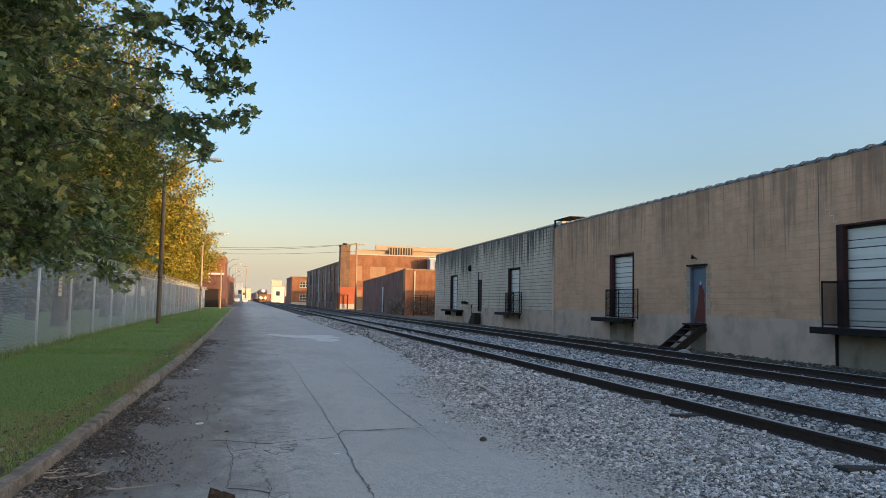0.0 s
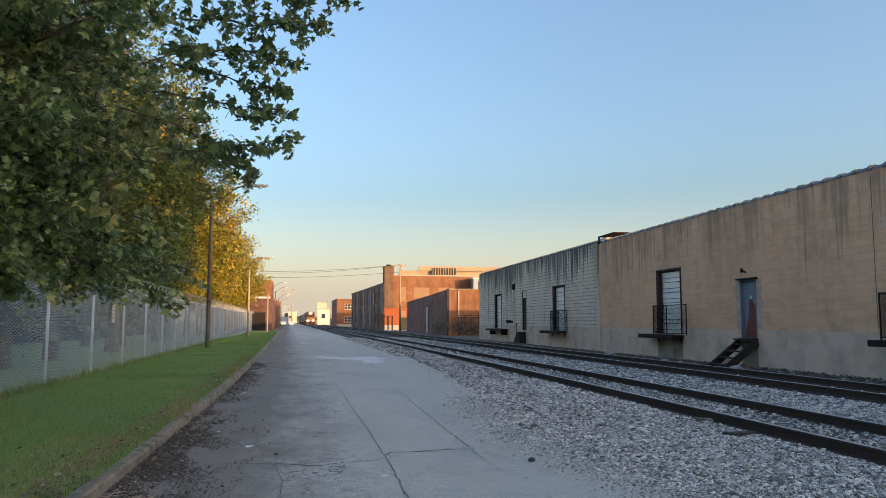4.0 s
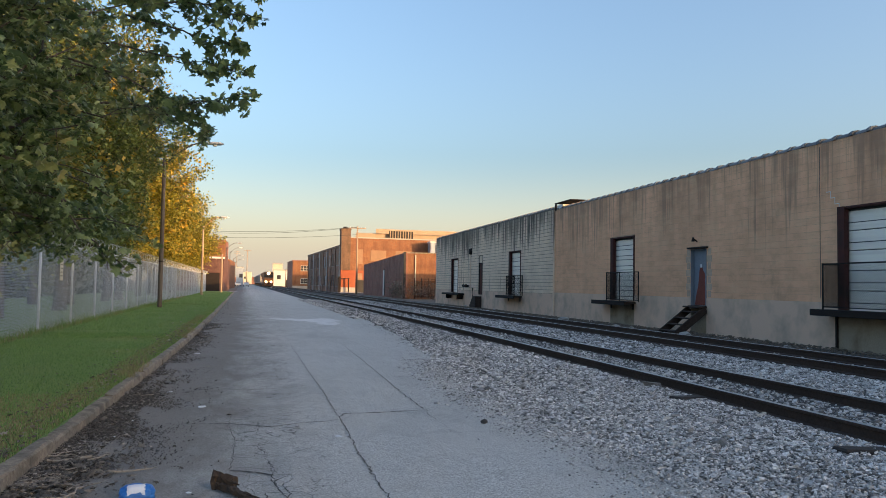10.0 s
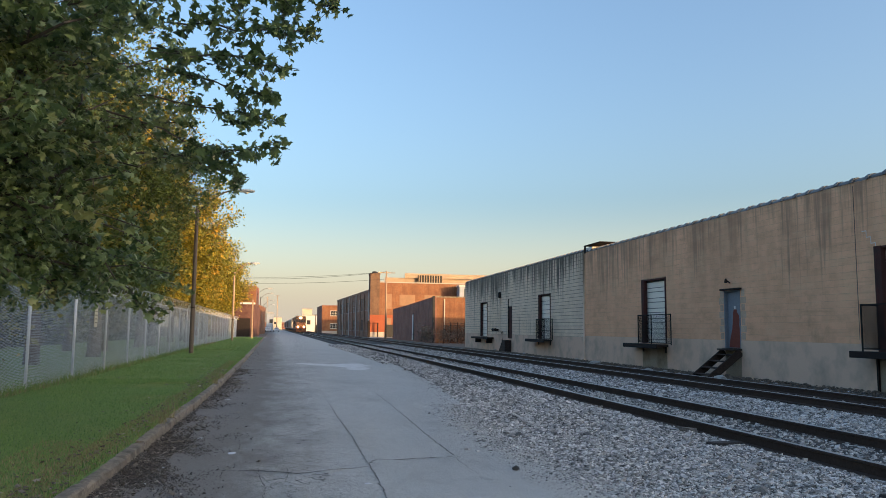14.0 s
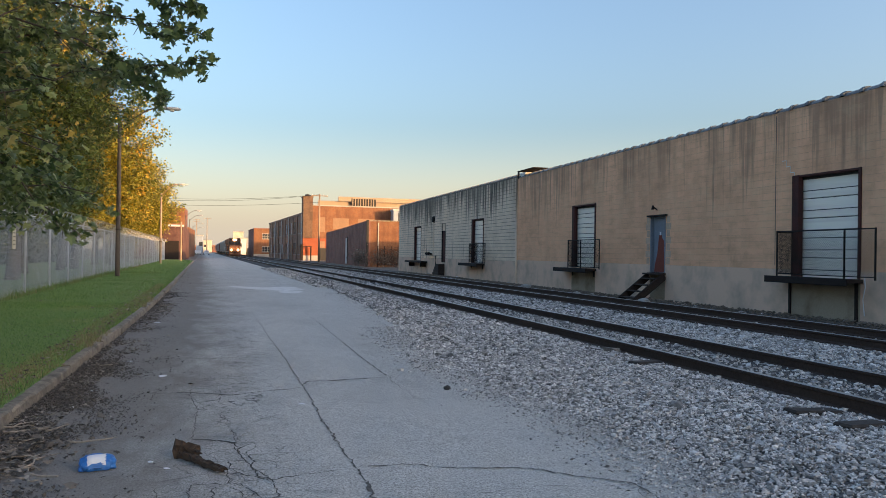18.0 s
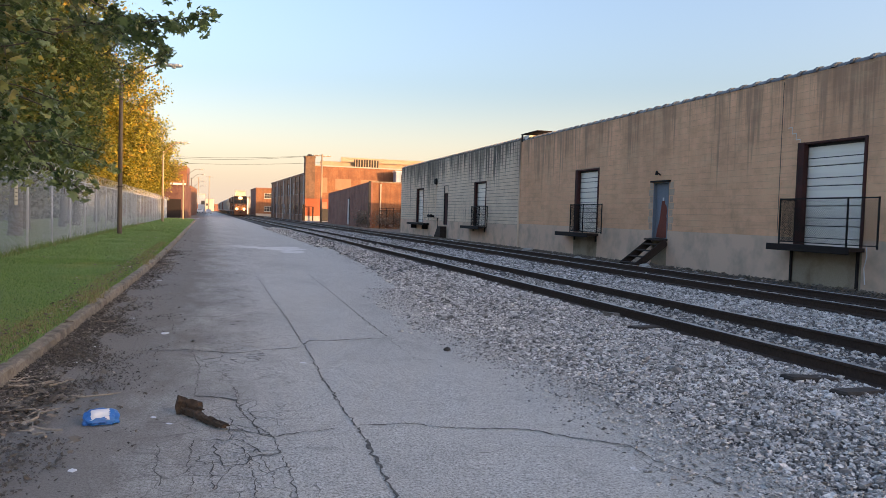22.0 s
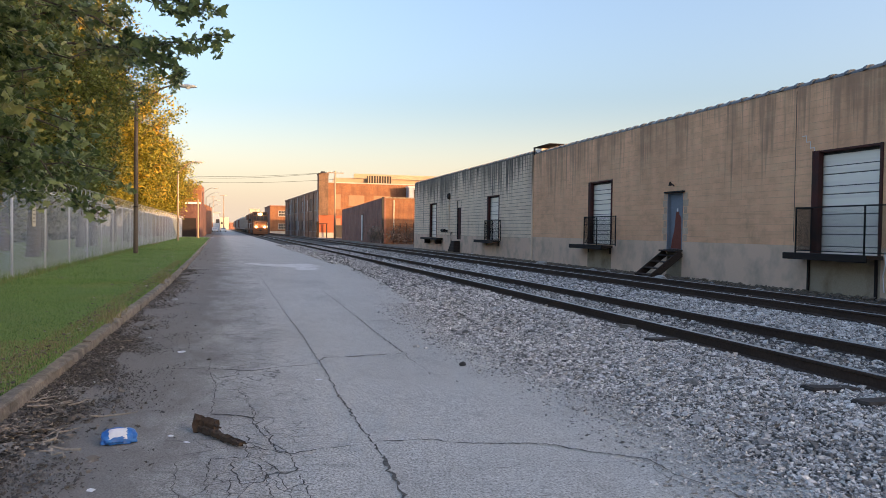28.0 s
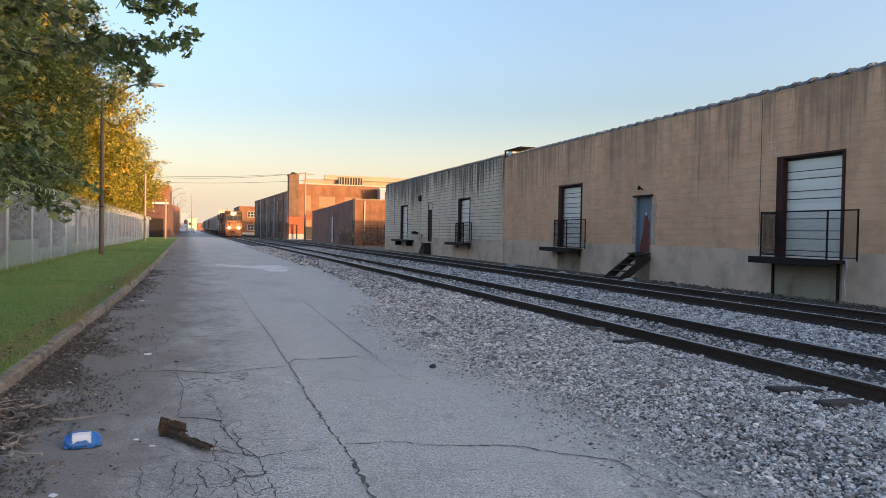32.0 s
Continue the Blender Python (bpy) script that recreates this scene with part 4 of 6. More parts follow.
# staff door with its timber steps
d = thing("door_5", pose(WALL_X, 24.45, 1.0), "faded blue-grey steel door with a red primer patch", "door", kind="structure")
leaf = part("door_leaf", boxes((0.10, 0.15, -0.46, 0.46, 0.01, 2.02), bevel=0.006), DOOR_BLUE, d)
bm = bmesh.new()
outline = [(-0.40, 0.03), (0.44, 0.03), (0.41, 0.33), (0.31, 0.6), (0.24, 0.82), (0.27, 1.0), (0.23, 1.18), (0.13, 1.27), (0.1, 1.38), (-0.07, 1.38), (-0.11, 1.24), (-0.14, 1.0), (-0.19, 0.7), (-0.33, 0.33)]
a = [bm.verts.new((0.096, -yy, zz)) for yy, zz in outline]
b = [bm.verts.new((0.1, -yy, zz)) for yy, zz in outline]
bm.faces.new(a)
for k in range(len(a)):
    bm.faces.new((a[k], b[k], b[(k + 1) % len(a)], a[(k + 1) % len(a)]))
part("primer_patch", bm, DOOR_RUST, leaf, "red primer patch worn through the paint")
part("door_handle", boxes((0.05, 0.10, -0.40, -0.34, 0.92, 1.0), bevel=0.008), GALV, leaf, "dull steel door handle")
part("notice", boxes((0.093, 0.099, -0.05, 0.04, 1.38, 1.50)), PAPER, leaf, "small white notice")
part("door_frame", boxes((-0.02, 0.2, -0.5, -0.46, 0, 2.05), (-0.02, 0.2, 0.46, 0.5, 0, 2.05), (-0.02, 0.2, -0.46, 0.46, 2.02, 2.05)), DOOR_BLUE, d)
part("door_head", boxes((-0.12, 0.0, -0.62, 0.62, 2.06, 2.12), bevel=0.01), STEEL_DARK, d, "thin rusty drip hood")
part("sill", boxes((-0.1, 0.3, -0.55, 0.55, -0.06, 0.0), bevel=0.01), STEEL_DARK, d)
lampb = thing("bulkhead_lamp", pose(WALL_X, 24.55, 3.32), "small rusty wall lamp over the staff door", "wall lamp")
bm = bmesh.new()
tube(bm, (0.0, 0, 0.0), (-0.16, 0, 0.10), 0.025, n=6)
part("bracket", bm, STEEL_DARK, lampb)
bm = bmesh.new()
tube(bm, (-0.16, 0, 0.15), (-0.17, 0, 0.0), 0.03, 0.06, 10)
part("shade", bm, STEEL_DARK, lampb)
# block quoins beside the staff door
for k in range(7):
    for yy in (23.78, 25.12):
        part("quoin", boxes((WALL_X - 0.003, WALL_X + 0.004, yy - (0.17 if k % 2 else 0.1), yy + (0.17 if k % 2 else 0.1), 1.32 + 0.25 * k, 1.55 + 0.25 * k)), QUOIN, warehouse)

steps = thing("timber_steps", pose(WALL_X, 24.45, 0), "dark weathered open-tread timber steps below the staff door", "steps")
for s in (-0.52, 0.52):
    bm = bmesh.new()
    m = Matrix.Translation((-0.1, s, 0.96)) @ Matrix.Rotation(math.atan2(0.98, 1.25), 4, "Y")
    box(bm, -1.62, 0.0, -0.03, 0.03, -0.22, 0.04, Matrix.Translation((-0.1, s, 0.96)) @ Matrix.Rotation(-math.atan2(0.96, 1.25), 4, "Y"))
    part("stringer", bm, WOOD_DARK, steps, "splintered dark stringer")
for k in range(4):
    part("tread", boxes((-0.42 - 0.29 * k, -0.12 - 0.29 * k, -0.5, 0.5, 0.76 - 0.225 * k, 0.80 - 0.225 * k), bevel=0.006), WOOD_DARK, steps)
part("landing", boxes((-0.32, -0.03, -0.56, 0.56, 0.93, 0.985), bevel=0.008), WOOD_DARK, steps)

# narrow far door, its little steps, sprinkler pipe and gong
d = thing("door_6", pose(WALL_X, 53.25, 0.95), "narrow rusty brown steel door", "door", kind="structure")
part("door_leaf", boxes((0.06, 0.11, -0.48, 0.48, 0.01, 2.3), bevel=0.006), JAMB, d)
part("infill_panel", boxes((0.03, 0.09, -0.49, 0.49, 2.32, 2.84)), PALE, d, "boarded panel over the door")
part("door_frame", boxes((-0.02, 0.2, -0.5, -0.48, 0, 2.84), (-0.02, 0.2, 0.48, 0.5, 0, 2.84)), STEEL_DARK, d)
st = thing("door_steps", pose(WALL_X, 53.4, 0), "small dark stained steps below the narrow door", "steps")
for k in range(4):
    part("step", boxes((-0.5, -0.02, -0.5, 0.35 + 0.26 * (3 - k), 0.21 * k - 0.02, 0.21 * (k + 1) - 0.022), bevel=0.01), WOOD_DARK, st)
fdc = thing("sprinkler_inlet", pose(WALL_X, 56.6, 1.55), "dark twin fire-hose inlet on the wall", "pipe fitting")
bm = bmesh.new()
tube(bm, (0, 0, 0), (-0.35, 0, 0), 0.08, n=10)
tube(bm, (-0.35, -0.05, 0), (-0.35, 0.35, 0.02), 0.09, 0.12, 10)
tube(bm, (-0.35, 0.05, 0), (-0.35, -0.45, 0.02), 0.09, 0.12, 10)
part("inlet_body", bm, STEEL_DARK, fdc)
bm = bmesh.new()
path_tube(bm, [(-0.05, -1.4, -0.15), (-0.15, -1.6, -0.2), (-0.15, -1.7, -0.8), (-0.15, -1.7, -1.5)], 0.045)
part("drain_pipe", bm, STEEL_DARK, fdc)
gong = thing("alarm_gong", pose(WALL_X, 56.0, 4.2), "dark round sprinkler alarm gong", "alarm bell")
bm = bmesh.new()
tube(bm, (0, 0, 0), (-0.16, 0, 0), 0.27, 0.2, 16)
part("bell", bm, STEEL_DARK, gong)
bm = bmesh.new()
tube(bm, (-0.04, 0, -0.2), (-0.04, 0, -2.8), 0.03, n=6)
part("conduit", bm, PALE, gong)
# step crack in the wall beside the loading door, and a hanging rope
bm = bmesh.new()
for k, (yy, zz) in enumerate([(18.02, 4.36), (17.86, 4.18), (17.7, 4.0)]):
    box(bm, WALL_X - 0.006, WALL_X + 0.003, yy - 0.16, yy, zz - 0.012, zz + 0.008)
    box(bm, WALL_X - 0.006, WALL_X + 0.003, yy - 0.17, yy - 0.155, zz - 0.19, zz)
part("step_crack", bm, WHITE_TRIM, warehouse, "pale mortar patch on a stepped crack")
bm = boxes((WALL_X - 0.006, WALL_X + 0.003, 18.27, 18.285, 1.4, 5.68))
part("control_joint", bm, CRACK, warehouse, "dark vertical control joint")
rope = thing("hanging_cord", pose(WALL_X, 15.05, 0), "thin white cord hanging on the footing", "cord")
bm = bmesh.new()
path_tube(bm, [(-0.02, 0.02, 1.2), (-0.03, -0.02, 0.9), (-0.03, 0.05, 0.6), (-0.03, 0.0, 0.2)], 0.014, 5)
part("cord", bm, PAPER, rope)


# ---- chain-link fence with razor coil ----
fence = thing("chain_link_fence", pose(0, 0, 0), "tall galvanised chain-link fence topped with razor coil", "fence")
FB, FT = 0.16, 2.6
post_ys = [3.35 + 3.75 * k for k in range(30)]
bm = bmesh.new()
tube(bm, (0, 0, 0), (0, 0, FT - FB + 0.05), 0.034, n=8)
post_me = finish("post", bm, GALV, True)
for yy in post_ys:
    piece("post", post_me, fence, pose(FENCE_X + bend(yy), yy, FB - 0.05))
    bm = bmesh.new()
    tube(bm, (FENCE_X + bend(yy), yy, FT), (FENCE_X + bend(yy) + 0.12, yy, FT + 0.3), 0.018, n=5)
    part("coil_arm", bm, GALV, fence)
for ya, yb in zip(post_ys, post_ys[1:]):
    bm = bmesh.new()
    tube(bm, (FENCE_X + bend(ya), ya, FT), (FENCE_X + bend(yb), yb, FT), 0.024, n=6)
    part("top_rail", bm, GALV, fence)
v, f = [], []
for ya, yb in zip(post_ys, post_ys[1:]):
    xa, xb = FENCE_X + bend(ya) + 0.03, FENCE_X + bend(yb) + 0.03
    pv, pf = wire_panel(ya, yb, FB - 0.04, FT, 0.0, 0.07 if ya < 60 else 0.11, 0.0036 if ya < 45 else 0.0034)
    k = len(v)
    v += [(xa + (xb - xa) * (p[1] - ya) / (yb - ya) + p[0], p[1], p[2]) for p in pv]
    f += [tuple(i + k for i in q) for q in pf]
ob = new("wire_mesh", tri_mesh("wire_mesh", v, f, WIRE, 4))
ob.parent = fence
tagged(ob, "diamond wire mesh")
bm = bmesh.new()
coil = []
cr = random.Random(11)
turn = 0.0
yy = post_ys[0]
while yy < post_ys[-1]:
    coil.append((FENCE_X + bend(yy) + 0.08 + 0.2 * math.cos(turn), yy, FT + 0.2 + 0.2 * math.sin(turn) + 0.05 * cr.random()))
    turn += 2 * math.pi / 9
    yy += 0.085 + 0.03 * cr.random()
path_tube(bm, coil, 0.009, 3)
part("razor_coil", bm, GALV, fence, "loose coil of razor wire")
sign = thing("fence_sign", pose(FENCE_X + bend(24.1) + 0.07, 24.1, 1.55), "faded tan notice board wired to the fence", "sign")
part("board", boxes((0, 0.012, -0.17, 0.17, 0.0, 0.62), bevel=0.003), SIGN_TAN, sign)
for k in range(4):
    part("text_bar", boxes((0.012, 0.015, -0.12, 0.12 - 0.03 * (k % 2), 0.12 + 0.11 * k, 0.15 + 0.11 * k)), SIGN_MARK, sign)


# ---- street lamps and utility poles ----
def street_lamp(x, y, top, reach, label, paint=POLE_BROWN):
    s = thing("street_lamp", pose(x, y, 0.1), label, "street lamp", "street lamps")
    bm = bmesh.new()
    path_tube(bm, [(0, 0, -0.1), (0, 0, 0.3), (0, 0, top * 0.5), (0, 0, top)], [0.13, 0.12, 0.105, 0.085], 10)
    part("pole", bm, paint, s, "dark brown steel pole", True)
    bm = bmesh.new()
    path_tube(bm, [(0, 0, top - 0.35), (0.35 * reach, 0, top + 0.35), (0.65 * reach, 0, top + 0.78), (0.85 * reach, 0, top + 0.92), (reach, 0, top + 0.93)], 0.04, 7)
    part("arm", bm, paint, s, "", True)
    bm = bmesh.new()
    rings = []
    for u, w, hh in ((0, 0.06, 0.05), (0.15, 0.12, 0.09), (0.5, 0.17, 0.10), (0.8, 0.15, 0.085), (0.95, 0.06, 0.04)):
        rings.append([bm.verts.new((reach + u, w * math.cos(2 * math.pi * k / 10), top + 0.93 + hh * math.sin(2 * math.pi * k / 10))) for k in range(10)])
    for p, q in zip(rings, rings[1:]):
        for k in range(10):
            bm.faces.new((p[k], p[(k + 1) % 10], q[(k + 1) % 10], q[k]))
    bm.faces.new(rings[0])
    bm.faces.new(rings[-1])
    head = part("lamp_head", bm, LAMP_GREY, s, "pale grey cobra-head lamp", True)
    bm = bmesh.new()
    tube(bm, (reach + 0.5, 0, top + 0.86), (reach + 0.5, 0, top + 0.78), 0.13, 0.09, 10)
    part("lens", bm, WHITE_TRIM, head)
    bm = bmesh.new()
    tube(bm, (0, 0, top * 0.31), (0, 0, top * 0.31 + 0.06), 0.13, n=10)
    part("band", bm, STEEL_DARK, s)
    return s


street_lamp(-5.6, 42.2, 8.0, 2.05, "dark brown street lamp with a curved arm on the lawn strip")
# the tan pole colour stands for the sun falling on this lamp
street_lamp(-6.75, 81.0, 7.2, 1.6, "street lamp beside the fence, sunlit tan put into its colour", POLE_WOOD)
for yy, xx, tt in ((150, -8.2, 8.0), (185, -9.2, 8.6), (225, -10.2, 8.2), (265, -11.4, 8.2)):
    street_lamp(xx, yy, tt, 2.0, "faraway street lamp beyond the fence")
stub = thing("bollard_post", pose(-6.1, 103.0, 0), "brown timber post beside the driveway", "post")
bm = bmesh.new()
tube(bm, (0, 0, 0), (0, 0, 5.2), 0.12, 0.1, 8)
part("post", bm, POLE_WOOD, stub)


def utility_pole(x, y, top, arms, label):
    s = thing("utility_pole", pose(x, y, -0.05), label, "utility pole", "utility poles")
    bm = bmesh.new()
    tube(bm, (0, 0, 0), (0, 0, top), 0.17, 0.11, 10)
    part("pole", bm, POLE_WOOD, s, "", True)
    for k in range(arms):
        part("crossarm", boxes((-1.3, 1.3, -0.14, -0.04, top - 0.35 - 0.9 * k, top - 0.23 - 0.9 * k)), POLE_WOOD, s)
        for u in (-1.15, -0.6, 0.6, 1.15):
            bm = bmesh.new()
            tube(bm, (u, -0.09, top - 0.23 - 0.9 * k), (u, -0.09, top - 0.08 - 0.9 * k), 0.04, n=6)
            part("insulator", bm, LAMP_GREY, s)
    return s


utility_pole(13.3, 118.0, 10.6, 1, "sunlit timber utility pole with a crossarm")
utility_pole(-24.0, 130.0, 9.9, 1, "timber utility pole behind the trees")
utility_pole(4.3, 205.0, 5.2, 0, "short timber pole by the far crossing")
utility_pole(-8.5, 300.0, 14.0, 1, "faraway utility pole with a crossarm")
utility_pole(-14.0, 340.0, 15.0, 2, "faraway utility pole with two crossarms")
for zz, sag, dy in ((10.45, 0.9, 0.0), (10.45, 1.15, 0.3), (9.3, 0.7, 0.5)):
    bm = bmesh.new()
    path_tube(bm, [(13.3 - 37.3 * k / 16, 118 + dy + 12.0 * k / 16, zz - sag * 4 * (k / 16) * (1 - k / 16)) for k in range(17)], 0.022, 4)
    w = thing("overhead_cable", pose(0, 0, 0), "thin black overhead cable spanning the street", "cable", "overhead cables")
    part("cable", bm, BLACK, w)


# ---- trees ----
def leaf_shape(lobed):
    if not lobed:
        v = np.array([(-0.5, 0, 0), (0, -0.34, 0.06), (0.55, 0, -0.04), (0, 0.34, 0.06)])
        return v, np.array([(0, 1, 2), (0, 2, 3)])
    pts = [(-0.42, 0.0), (-0.32, -0.5), (-0.04, -0.3), (0.22, -0.56), (0.26, -0.2), (0.64, 0.0), (0.26, 0.2), (0.22, 0.56), (-0.04, 0.3), (-0.32, 0.5)]
    v = np.array([(-0.05, 0.0, 0.04)] + [(x, yy, -0.26 * abs(yy) - 0.12 * x * x) for x, yy in pts])
    return v, np.array([(0, 1 + k, 1 + (k + 1) % 10) for k in range(10)])


def limb_points(r, base, tip, droop, n=8, wander=0.18):
    pts = []
    for k in range(n + 1):
        u = k / n
        p = base.lerp(tip, u)
        p.z += droop * (4 * u * (1 - u)) * 0.5 - max(0.0, droop) * u * u * 0.4
        if 0 < k < n:
            p += Vector((r.gauss(0, wander), r.gauss(0, wander), r.gauss(0, wander * 0.6)))
        pts.append(p)
    return pts


def tree(name, x, y, trunk_h, trunk_r, tips, leaf_size, per_metre, twig_len, lobed, leaf_mat, seed, label, droop=0.5, spread=0.28, fingers=()):
    """A tapered trunk, limbs to the given tips, twigs along them and leaves along the twigs."""
    r = random.Random(seed)
    g = np.random.RandomState(seed)
    t = thing(name, pose(x, y, 0.1), label, "tree", "street trees")
    bm = bmesh.new()
    top = Vector((r.uniform(-0.3, 0.3), r.uniform(-0.3, 0.3), trunk_h))
    path_tube(bm, [(0, 0, -0.2), (0.02, 0, 0.3), (0.05, 0.04, trunk_h * 0.5), top], [trunk_r * 1.35, trunk_r, trunk_r * 0.85, trunk_r * 0.6], 10)
    part("trunk", bm, BARK, t, "grey-brown furrowed trunk", True)
    bm = bmesh.new()
    bases, heads = [], []
    for tip in tips:
        tip = Vector(tip)
        u = r.uniform(0.45, 1.0)
        base = Vector((0.05, 0.04, trunk_h * 0.5)).lerp(top, (u - 0.45) / 0.55)
        pts = limb_points(r, base, tip, droop * r.uniform(0.6, 1.4))
        L = (tip - base).length
        path_tube(bm, pts, [max(0.008, trunk_r * 0.24 * (1 - 0.93 * k / 8)) for k in range(9)], 5)
        steps = max(4, int(L * 3.6))
        for k in range(steps):
            u = 0.22 + 0.78 * (k + r.random()) / steps
            i = min(7, int(u * 8))
            p = pts[i].lerp(pts[i + 1], u * 8 - i)
            along = (pts[i + 1] - pts[i]).normalized()
            side = Vector((r.gauss(0, 1), r.gauss(0, 1), r.gauss(-0.15, 0.55))).normalized()
            d = (along * 0.6 + side).normalized()
            l = twig_len * r.uniform(0.5, 1.25) * (1.15 - 0.65 * u)
            q = p + d * l + Vector((0, 0, -0.12 * l))
            tube(bm, p, q, 0.007 + 0.004 * l, 0.003, 3, False)
            bases.append(p)
            heads.append(q)
    thin = len(bases)
    for line in fingers:
        a, b, c = (Vector(q) for q in line)
        pts = [a.lerp(b, k / 4) for k in range(4)] + [b.lerp(c, k / 4) for k in range(5)]
        pts = [q + Vector((r.gauss(0, 0.03), r.gauss(0, 0.03), r.gauss(0, 0.025))) for q in pts]
        path_tube(bm, pts, [0.014 - 0.0012 * k for k in range(9)], 5)
        for k in range(int((c - a).length * 18)):
            u = r.random()
            i = min(7, int(u * 8))
            p = pts[i].lerp(pts[i + 1], u * 8 - i)
            d = ((c - a).normalized() * 0.7 + Vector((r.gauss(0, 0.8), r.gauss(0, 0.8), r.gauss(-0.1, 0.4)))).normalized()
            q = p + d * (r.uniform(0.12, 0.48) * (1.25 - 0.6 * u))
            tube(bm, p, q, 0.006, 0.003, 3, False)
            bases.append(p)
            heads.append(q)
    tagged(part("branchwork", bm, BARK, t, "bare brown limbs and twigs"), kind="stuff")
    bases, heads = np.array([tuple(p) for p in bases]), np.array([tuple(p) for p in heads])
    lens = np.linalg.norm(heads - bases, axis=1)
    count = np.maximum(3, (lens * per_metre).astype(int))
    count[thin:] = np.maximum(2, lens[thin:] * 24).astype(int)
    idx = np.repeat(np.arange(len(bases)), count)
    u = g.uniform(0.15, 1.05, len(idx))[:, None]
    places = bases[idx] * (1 - u) + heads[idx] * u + g.normal(0, 1, (len(idx), 3)) * np.where(idx < thin, spread * 0.35, 0.045)[:, None]
    n = len(places)
    v, f = leaf_shape(lobed)
    vv, ff = scatter(v, f, places, random_turns(n, 1.15, g), (leaf_size * np.exp(g.normal(0, 0.25, n)))[:, None] * np.ones((1, 3)))
    crown = new("crown", tri_mesh("crown", vv, ff, leaf_mat))
    crown.parent = t
    tagged(crown, "", kind="stuff")
    return t


def crown_tips(seed, n, centre, radii, low=-0.75):
    r = random.Random(seed)
    out = []
    while len(out) < n:
        d = Vector((r.gauss(0, 1), r.gauss(0, 1), r.gauss(0, 1))).normalized()
        if d.z < low:
            continue
        k = r.uniform(0.72, 1.05)
        out.append((centre[0] + d.x * radii[0] * k, centre[1] + d.y * radii[1] * k, centre[2] + d.z * radii[2] * k))
    return out


# the maple that hangs over the kerb: limbs reach out above the road
MX, MY = -5.9, 11.0
reach = [(3.8, 2.2, 2.6), (3.6, 2.8, 2.55), (3.9, -1.5, 2.75), (3.4, 1.5, 3.2), (2.6, -2.2, 3.2), (2.0, 0.0, 3.0), (2.9, 2.4, 2.25), (1.6, -2.6, 3.1), (2.4, 3.5, 2.15),
         (3.6, -1.2, 3.55), (3.2, 0.6, 3.75), (2.6, 1.8, 3.15), (3.0, -2.4, 4.05)]
fingers = [((4.2, -1.0, 5.9), (5.5, -2.0, 5.5), (6.16, -2.57, 5.19)), ((4.0, -0.9, 5.5), (5.37, -1.91, 5.12), (5.91, -2.35, 4.9)), ((3.9, -1.1, 5.05), (5.1, -1.7, 4.8), (5.63, -2.03, 4.62)),
           ((4.0, -0.9, 4.85), (5.02, -1.48, 4.44), (5.45, -1.73, 4.31)), ((3.6, -0.6, 4.6), (4.79, -1.24, 4.24), (5.41, -1.56, 4.09)), ((3.3, -0.5, 4.4), (4.78, -1.01, 3.73), (5.6, -1.49, 3.84)),
           ((3.9, -0.2, 3.9), (4.76, -0.78, 3.6), (5.19, -1.11, 3.41)), ((0.6, -2.9, 2.1), (1.75, -3.29, 1.35), (2.26, -3.23, 1.2)), ((1.2, -2.6, 2.3), (1.96, -3.02, 1.83), (2.27, -3.1, 1.79)),
           ((3.1, 0.1, 2.6), (3.67, -0.27, 1.95), (3.97, -0.38, 1.78)), ((2.2, -1.5, 2.4), (2.77, -1.62, 2.0), (3.13, -1.72, 1.88))]
tree("maple_tree", MX, MY, 3.4, 0.24, reach + crown_tips(21, 125, (0.2, 0.6, 5.75), (4.2, 5.0, 3.55), -0.8) + crown_tips(22, 20, (2.2, -0.5, 5.6), (1.5, 1.5, 1.9), -1.0), 0.096, 72, 0.8, True, LEAF_MAPLE, 31,
     "large maple with dark green leaves overhanging the kerb", 0.5, 0.2, fingers)
# trees behind the fence; the last sun's gold is put into their leaf colours
for k, (tx, ty, h, rx, ry, rz, mat, lab) in enumerate((
        (-9.4, 25.0, 6.2, 4.6, 4.6, 4.3, LEAF_GREEN, "green street tree in shade behind the fence"),
        (-9.3, 37.5, 9.4, 5.3, 5.2, 6.9, LEAF_GREEN, "tall green tree behind the fence, its top catching the sun"),
        (-11.2, 47.0, 7.6, 4.6, 4.4, 4.6, LEAF_GREEN, "round green tree in shade behind the fence"),
        (-10.6, 58.5, 9.3, 5.6, 5.0, 5.9, LEAF_SUN_GOLD, "golden-green tree, the low sun's gold put into its leaves"),
        (-11.6, 73.0, 8.4, 5.3, 5.5, 5.8, LEAF_SUN_GOLD, "golden tree, the low sun's gold put into its leaves"),
        (-11.0, 93.0, 7.0, 5.2, 5.5, 5.0, LEAF_SUN_GOLD, "yellow-green tree at the fence end, sunlight put into its leaves"))):
    tree("street_tree", tx, ty, h * 0.5, 0.3, crown_tips(50 + k, 95, (0, 0, h), (rx, ry, rz), -0.85), 0.21 if ty > 50 else 0.155, (22 if ty > 70 else 27) if ty > 50 else 34, 1.9, False, mat, 70 + k, lab, 0.3, 0.6)
# planting that closes the view behind the fence, darkened in colour for shade
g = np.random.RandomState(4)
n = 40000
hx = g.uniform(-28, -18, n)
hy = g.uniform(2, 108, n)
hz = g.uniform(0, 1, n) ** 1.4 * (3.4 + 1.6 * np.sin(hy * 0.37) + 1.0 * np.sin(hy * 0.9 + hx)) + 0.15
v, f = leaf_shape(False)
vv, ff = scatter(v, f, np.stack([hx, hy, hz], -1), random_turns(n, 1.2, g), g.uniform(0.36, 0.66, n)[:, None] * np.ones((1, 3)))
